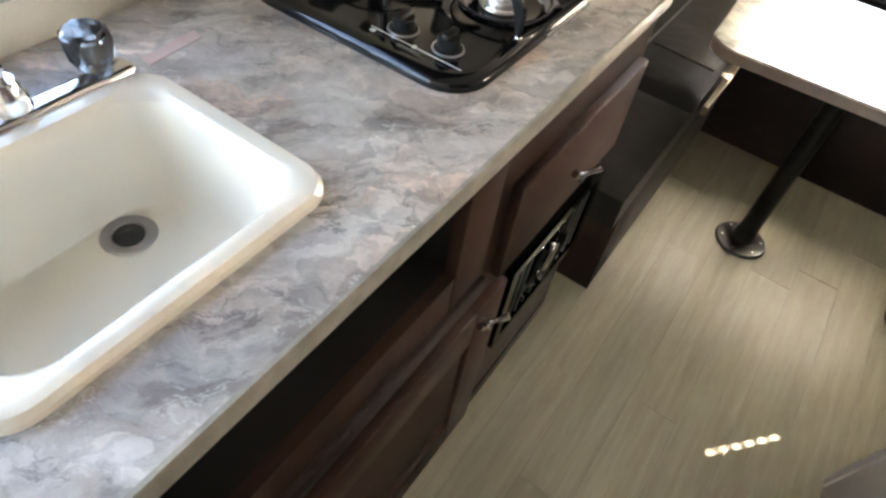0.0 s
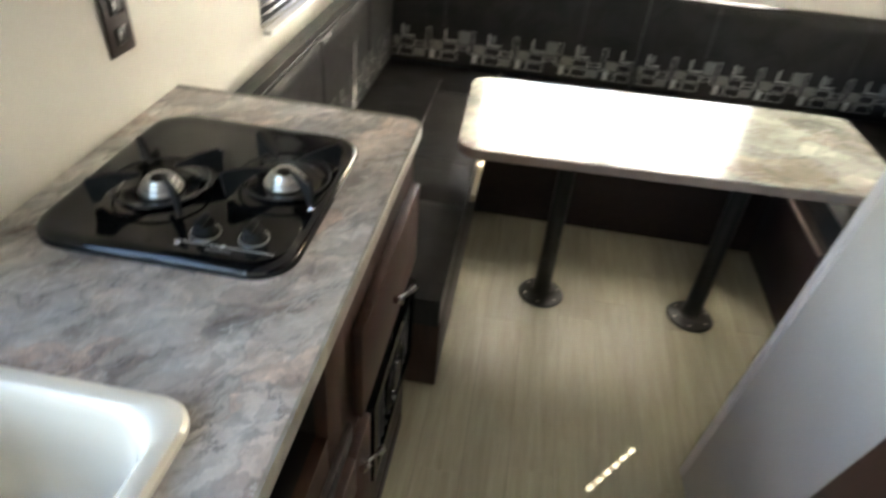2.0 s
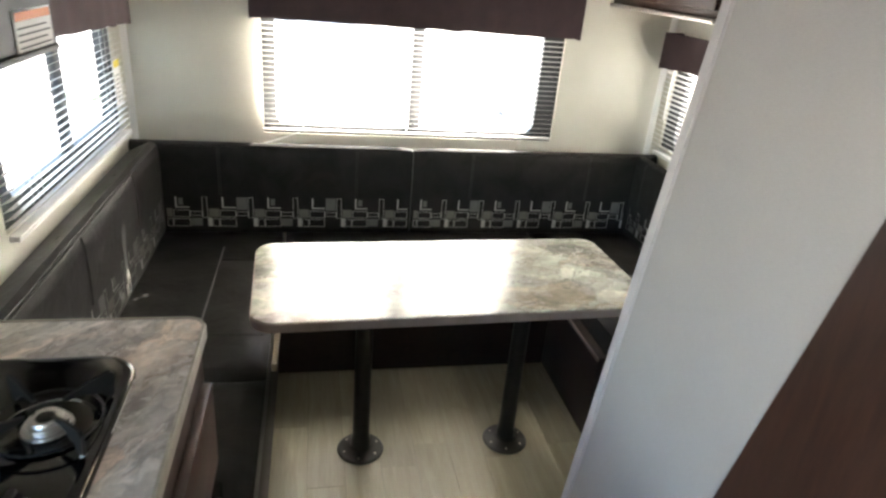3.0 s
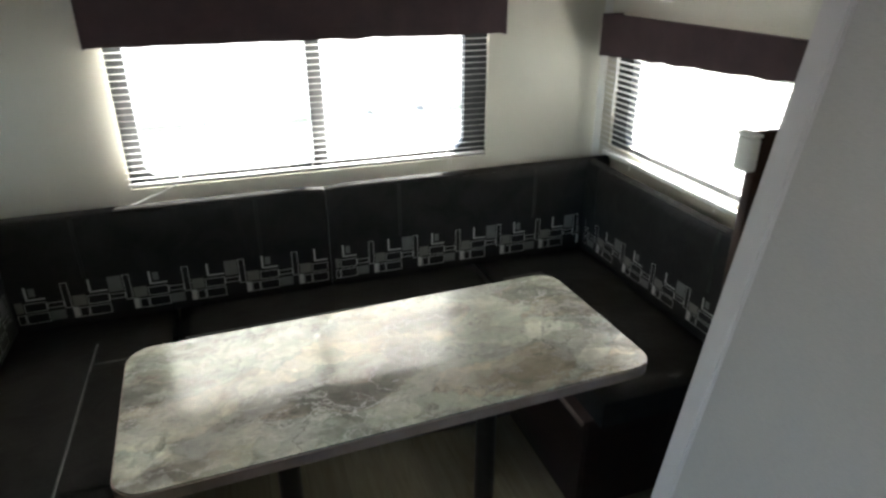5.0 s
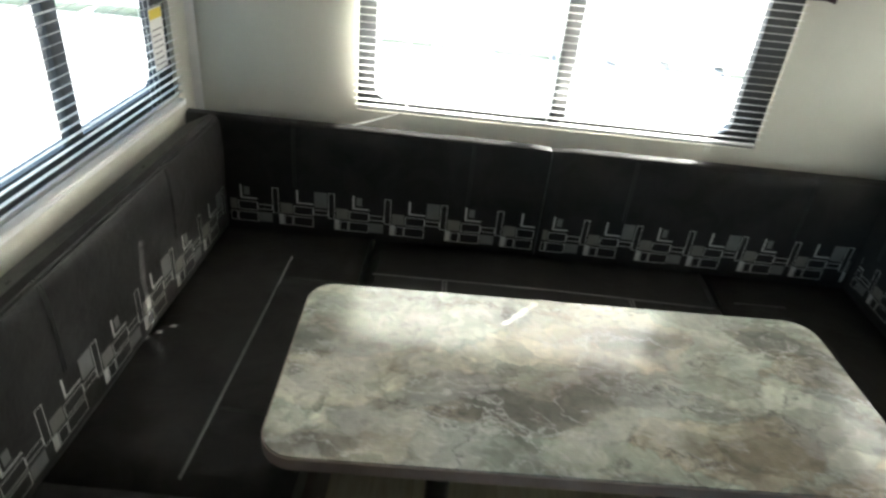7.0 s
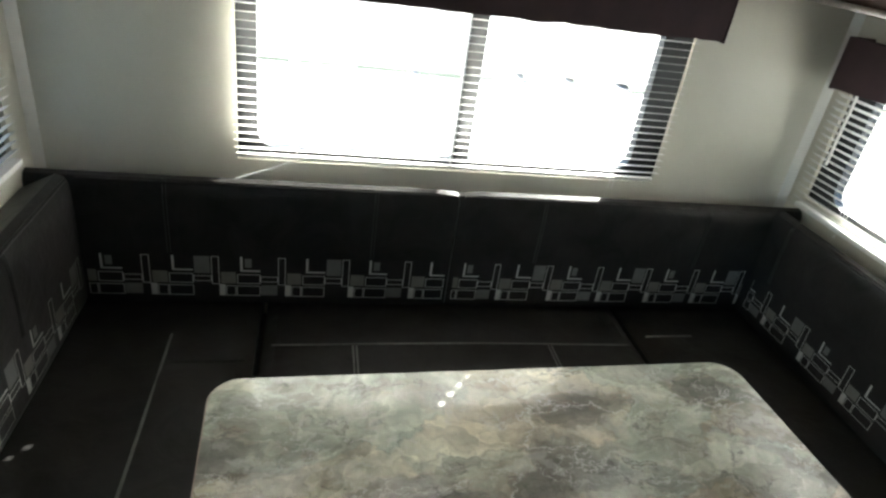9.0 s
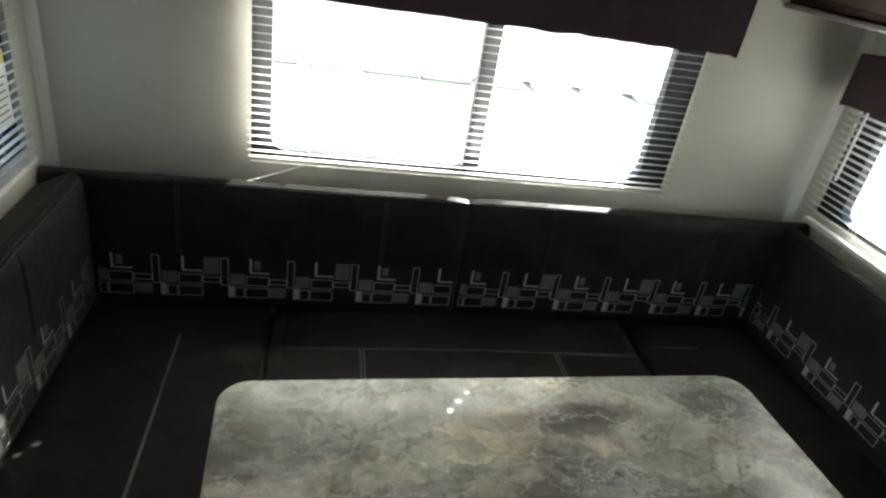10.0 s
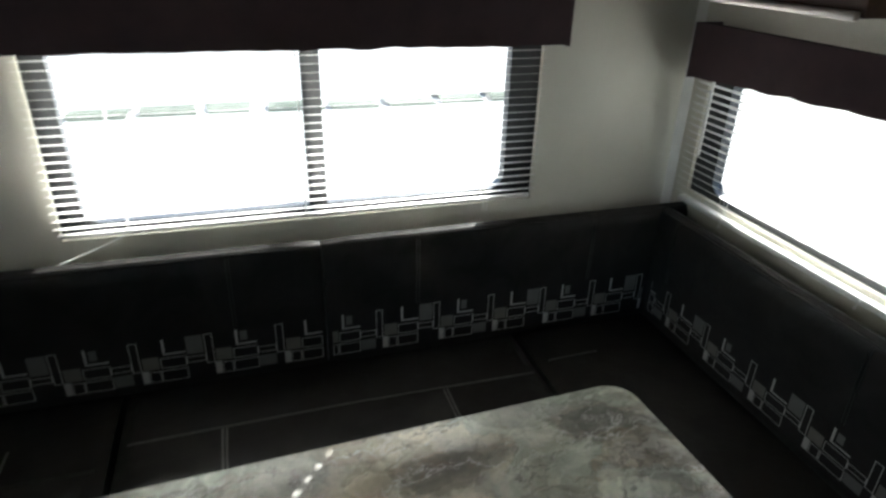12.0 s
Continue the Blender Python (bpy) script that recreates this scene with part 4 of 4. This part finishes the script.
part("rail", box(FX - 0.018, FX, -3.250, -2.172, 0.862, 0.8835), WOODH, cab)
part("lower_panel", box(FX - 0.018, FX, -3.250, -2.172, 0.053, 0.559), WOODH, cab)
# bay lining is near black: the recess's shade is put into its colour
part("bay_back", box(0.06, 0.07, -3.250, -2.160, 0.670, 0.8835), BAYSHADE, cab)
part("bay_floor", box(0.071, FX - 0.02, -3.250, -2.160, 0.670, 0.680), BAYSHADE, cab)
part("bay_side", box(0.071, FX - 0.02, -2.158, -2.148, 0.670, 0.8835), BAYSHADE, cab)
drawer = part("drawer_front", box(FX + 0.002, FX + 0.021, -2.058, -1.615, 0.597, 0.790, 0.004, 2), WOODH, cab)
pull(drawer, FX + 0.021, -1.843, 0.680)
part("moulding", box(FX + 0.001, FX + 0.012, -3.240, -2.085, 0.580, 0.620, 0.003, 2), ESPRESSO, cab)
DY0, DY1, DZ0, DZ1, RAIL = -2.960, -2.012, 0.062, 0.556, 0.092
door = part("door", box(FX + 0.002, FX + 0.011, DY0 + 0.004, DY1 - 0.004, DZ0 + 0.004, DZ1 - 0.004), WOODH, cab, "recessed brown door panel")
for y0, y1, z0, z1, mat in ((DY0, DY0 + RAIL, DZ0, DZ1, WOOD), (DY1 - RAIL, DY1, DZ0, DZ1, WOOD), (DY0 + RAIL, DY1 - RAIL, DZ1 - RAIL, DZ1, WOODH), (DY0 + RAIL, DY1 - RAIL, DZ0, DZ0 + RAIL, WOODH)):
    part("door_rail", box(FX + 0.003, FX + 0.022, y0 + 0.0004, y1 - 0.0004, z0, z1, 0.003, 2), mat, door)
pull(door, FX + 0.022, -2.082, 0.517)

# furnace vent with a round boss and louvres
vent = thing("wall_vent", (FX, -1.83, 0.26), "black moulded furnace vent grille on the cabinet front", "vent")
VY0, VY1, VZ0, VZ1 = -1.990, -1.618, 0.305, 0.545
part("back_plate", box(FX + 0.0005, FX + 0.006, VY0 + 0.004, VY1 - 0.004, VZ0 + 0.004, VZ1 - 0.004), BLACKMETAL, vent)
vframe = ring(rounded(VY0, VY1, VZ0, VZ1, 0.008), rounded(VY0 + 0.024, VY1 - 0.024, VZ0 + 0.024, VZ1 - 0.024, 0.006), 0.0065, 0.024, lambda a, d, z: (FX + d, a, z))
part("frame", vframe, ENAMEL, vent)
vy, vz = (VY0 + VY1) / 2, (VZ0 + VZ1) / 2
part("boss", lathe([(0, 0), (0.074, 0), (0.074, 0.014), (0.064, 0.020), (0.060, 0.012), (0.036, 0.012), (0.032, 0.020), (0.014, 0.022), (0, 0.024)], (0, 0, 0), 32, m=pose(FX + 0.0065, vy, vz, 0, 90, 0)), ENAMEL, vent)
for i in range(11):
    y = VY0 + 0.036 + i * (VY1 - VY0 - 0.072) / 10
    if abs(y - vy) < 0.076:
        for z0, z1 in ((VZ0 + 0.026, vz - 0.078), (vz + 0.078, VZ1 - 0.026)):
            part("louvre", box(FX + 0.007, FX + 0.018, y - 0.004, y + 0.004, z0, z1, 0.002), BLACKMETAL, vent)
    else:
        part("louvre", box(FX + 0.007, FX + 0.018, y - 0.004, y + 0.004, VZ0 + 0.026, VZ1 - 0.026, 0.002), BLACKMETAL, vent)

# ---- the sink ----
SX0, SX1, SY0, SY1 = 0.134, 0.418, -2.668, -2.314
sink = thing("kitchen_sink", (0.28, -2.51, 0.91), "glossy cream drop-in sink with a rounded raised rim", "sink")
levels = [(0.000, 0.9105, 0.040), (0.000, 0.918, 0.040), (0.004, 0.924, 0.038), (0.012, 0.926, 0.036), (0.022, 0.924, 0.046), (0.028, 0.917, 0.052),
          (0.032, 0.903, 0.058), (0.042, 0.850, 0.060), (0.054, 0.812, 0.056), (0.070, 0.794, 0.050), (0.090, 0.787, 0.040), (0.115, 0.785, 0.022)]
bm = bmesh.new()
loops = []
for inset, z, r in levels:
    deep = inset > 0.03
    loops.append([bm.verts.new((x, y, z)) for x, y in rounded(SX0 + (0.030 + (inset - 0.03) * 0.18 if deep else inset), SX1 - (0.030 + (inset - 0.03) * 1.5 if deep else inset),
                                                              SY0 + inset, SY1 - (0.030 + (inset - 0.03) * 0.55 if deep else inset), r, 8)])
for p, q in zip(loops, loops[1:]):
    n = len(p)
    for i in range(n):
        bm.faces.new((p[i], p[(i + 1) % n], q[(i + 1) % n], q[i]))
bm.faces.new(loops[-1])
part("bowl", bm, SINKWHITE, sink)
DX, DY, DZ = 0.206, -2.434, 0.7855
drain = part("drain", lathe([(0.030, 0.0), (0.0315, 0.0015), (0.0295, 0.0035), (0.0195, 0.003), (0.018, 0.001), (0.018, 0.0006), (0, 0.0006)], (DX, DY, DZ), 32), STEEL, sink, "worn steel drain ring")
part("strainer", lathe([(0, 0.0008), (0.0175, 0.0008), (0.0175, 0.0016), (0.008, 0.0022), (0.004, 0.005), (0, 0.0055)], (DX, DY, DZ), 24), BLACKMETAL, drain, "dark strainer basket")

faucet = thing("kitchen_faucet", (0.10, -2.46, 0.911), "chrome two-handle faucet with smoky acrylic knobs", "faucet")
part("deck_plate", box(0.108, 0.139, -2.588, -2.328, 0.9105, 0.931, 0.008, 3), CHROME, faucet)
for y in (-2.362, -2.552):
    k = part("knob", lathe([(0, 0), (0.018, 0), (0.020, 0.005), (0.0245, 0.014), (0.0265, 0.030), (0.0255, 0.038), (0.020, 0.043), (0, 0.044)], (0.112, y, 0.934), 8), ACRYLIC, faucet, "smoky acrylic handle")
    part("stem", lathe([(0, 0), (0.014, 0), (0.012, 0.010), (0.007, 0.012), (0.007, 0.030), (0, 0.030)], (0.112, y, 0.9312), 16), CHROME, k)
part("spout", rod([(0.114, -2.458, 0.931), (0.114, -2.458, 0.975), (0.119, -2.470, 0.990), (0.150, -2.560, 0.998), (0.158, -2.584, 0.986)], 0.010, 14), CHROME, faucet)
part("spout_collar", lathe([(0, 0), (0.022, 0), (0.020, 0.018), (0.014, 0.030), (0, 0.030)], (0.114, -2.458, 0.9312), 20), CHROME, faucet)

solid("tape_strip", prism([(0.104, -2.303), (0.122, -2.305), (0.116, -2.224), (0.097, -2.221)], 0.9103, 0.9112), TAPE, "pinkish paper tape strip stuck on the worktop", "tape")

# ---- the cooktop ----
KX0, KX1, KY0, KY1 = 0.056, 0.430, -2.112, -1.714
hob = thing("gas_cooktop", (0.25, -1.92, 0.911), "black enamel two-burner gas cooktop set in the worktop", "cooktop")
bm = bmesh.new()
loops = []
for inset, z in ((0.0, 0.9105), (0.0, 0.917), (0.0025, 0.9225), (0.008, 0.9265), (0.016, 0.9275), (0.026, 0.9262), (0.05, 0.926)):
    loops.append([bm.verts.new((x, y, z)) for x, y in rounded(KX0 + inset, KX1 - inset, KY0 + inset, KY1 - inset, max(0.058 - inset * 0.5, 0.01), 8)])
for p, q in zip(loops, loops[1:]):
    n = len(p)
    for i in range(n):
        bm.faces.new((p[i], p[(i + 1) % n], q[(i + 1) % n], q[i]))
bm.faces.new(loops[-1])
part("body", bm, ENAMEL, hob)
# metal sliver standing in for the highlight along the enamel's side edge
part("edge_glint", box(KX1 - 0.001, KX1 + 0.0012, -1.90, -1.775, 0.9145, 0.9165, 0.0005), ALU, hob, "thin bright sliver for the highlight on the enamel edge")
for bx, by in ((0.182, -1.962), (0.350, -1.896)):
    b = part("burner", lathe([(0, 0), (0.058, 0), (0.062, 0.003), (0.056, 0.005), (0.040, 0.001), (0, 0.001)], (bx, by, 0.9261), 32), ENAMEL, hob, "recessed burner bowl")
    part("burner_head", lathe([(0, 0.001), (0.031, 0.001), (0.0325, 0.003), (0.0315, 0.006), (0.026, 0.0055), (0.0255, 0.009), (0.0275, 0.0105), (0.0265, 0.0135), (0.0205, 0.013), (0.020, 0.0165), (0.0218, 0.018), (0.0205, 0.021), (0.014, 0.0205), (0.0135, 0.018), (0, 0.018)], (bx, by, 0.9264), 32), ALU, b, "stepped bright aluminium burner rings")
    part("burner_cap", lathe([(0, 0.0182), (0.0122, 0.0182), (0.012, 0.0205), (0.009, 0.022), (0, 0.022)], (bx, by, 0.9264), 24), IRON, b, "dark burner cap")
    g = part("grate", rod([(bx + 0.070 * math.cos(radians(a)), by + 0.070 * math.sin(radians(a)), 0.940) for a in range(0, 361, 12)], 0.0017, 8), IRON, hob, "black wire pan grate")
    for q in range(4):
        a = radians(45 + 90 * q)
        c, s = math.cos(a), math.sin(a)
        fin = bmesh.new()
        prof = [(0.024, 0.962), (0.060, 0.970), (0.092, 0.972), (0.098, 0.966), (0.094, 0.932), (0.084, 0.932), (0.074, 0.944), (0.050, 0.955), (0.026, 0.957)]
        th = 0.0026
        lo = [fin.verts.new((bx + r * c - th * s, by + r * s + th * c, z)) for r, z in prof]
        hi = [fin.verts.new((bx + r * c + th * s, by + r * s - th * c, z)) for r, z in prof]
        fin.faces.new(lo)
        fin.faces.new(hi[::-1])
        for i in range(len(prof)):
            j = (i + 1) % len(prof)
            fin.faces.new((lo[i], lo[j], hi[j], hi[i]))
        part("prong", fin, IRON, g)
for kx, ky in ((0.294, -2.050), (0.362, -2.046)):
    k = part("control_knob", lathe([(0, 0), (0.0190, 0), (0.0190, 0.003), (0.0158, 0.004), (0.0150, 0.014), (0.0140, 0.018), (0, 0.019)], (kx, ky, 0.9269), 28), IRON, hob, "black control knob")
    part("skirt", lathe([(0.0193, 0.0005), (0.0212, 0.0005), (0.0210, 0.0026), (0.0193, 0.0028)], (kx, ky, 0.9269), 32), ALU, k, "pale knob ring")
    part("grip", box(kx - 0.005, kx + 0.005, ky - 0.0145, ky + 0.0145, 0.9452, 0.9530, 0.003), IRON, k)
part("marking", box(0.262, 0.402, -2.0765, -2.0748, 0.9286, 0.9290), MARK, hob, "thin white marking line", False)
part("marking", box(0.328, 0.333, -2.079, -2.072, 0.9288, 0.9293), MARK, hob, "", False)
part("marking", box(0.266, 0.273, -2.085, -2.079, 0.9286, 0.9290), MARK, hob, "", False)
part("maker_mark", box(0.311, 0.346, -2.088, -2.082, 0.9286, 0.9290), STITCH, hob, "dim lettering bar", False)
part("screw", lathe([(0, 0), (0.005, 0), (0.004, 0.002), (0, 0.0025)], (0.412, -1.955, 0.9279), 12), CHROME, hob)

# ---- on and over the kitchen wall ----
outlet = thing("wall_outlet", (0.0, -1.723, 1.028), "dark brown wall outlet plate above the worktop", "outlet")
part("plate", box(0.0005, 0.007, -1.759, -1.687, 1.028, 1.142, 0.003), ESPRESSO, outlet)
for z in (1.060, 1.110):
    r = part("socket", box(0.0075, 0.010, -1.739, -1.707, z - 0.014, z + 0.014, 0.003), BLACKMETAL, outlet)
    part("slot", box(0.0102, 0.0106, -1.731, -1.728, z - 0.006, z + 0.006), MARK, r)

hood = thing("range_hood", (0.17, -1.94, 1.38), "black range hood with a warning sticker and metal edge", "range hood")
part("body", box(0.002, 0.340, -2.250, -1.612, 1.4005, 1.560, 0.006), IRON, hood)
part("edge_strip", box(0.003, 0.342, -2.254, -1.608, 1.391, 1.400, 0.002), IRON, hood, "dull black lower edge")
st = part("sticker", box(0.3405, 0.3415, -1.748, -1.626, 1.402, 1.453), PAPER, hood, "white warning sticker")
part("sticker_heading", box(0.3418, 0.3422, -1.745, -1.629, 1.440, 1.451), ORANGE, st)
for i in range(4):
    part("text_line", box(0.3418, 0.3422, -1.742, -1.634 - 0.012 * (i % 2), 1.406 + 0.008 * i, 1.4082 + 0.008 * i), INK, st)
upper = thing("wall_cupboard", (0.16, -2.4, 1.56), "dark brown wooden wall cupboard over the worktop", "cupboard")
part("body", box(0.002, 0.320, -3.270, -1.640, 1.565, H - 0.002, 0.003), WOODH, upper)
for y0 in (-3.26, -2.72, -2.18):
    part("door", box(0.3205, 0.338, y0, y0 + 0.53, 1.580, H - 0.03, 0.004), WOODH, upper)

tag = thing("hang_tag", (0.062, -0.328, 1.03), "white paper tag with a yellow head hanging at the blind", "tag")
part("sheet", box(0.0600, 0.0608, -0.362, -0.294, 1.030, 1.178), PAPER, tag)
part("heading", box(0.0609, 0.0612, -0.360, -0.296, 1.152, 1.175), YELLOW, tag)
for i in range(7):
    part("text_line", box(0.0609, 0.0612, -0.355, -0.302 - 0.005 * (i % 3), 1.041 + 0.014 * i, 1.044 + 0.014 * i), STITCH, tag)

# ---- floor planks ----
random.seed(7)
PW = 0.122
x = 0.44
while x < W - 0.01:
    y = END + 0.02 - random.uniform(0, 0.6)
    while y < -0.45:
        length = 0.914
        lo, hi = max(y, END + 0.01), min(y + length, -0.40)
        x1 = min(x + PW, W - 0.003)
        if hi - lo > 0.03:
            bm = box(x + 0.0006, x1 - 0.0006, lo + 0.0006, hi - 0.0006, -0.0019, 0.0, 0.0)
            part("plank", bm, PLANK, floor, "", False)
        y += length
    x += PW
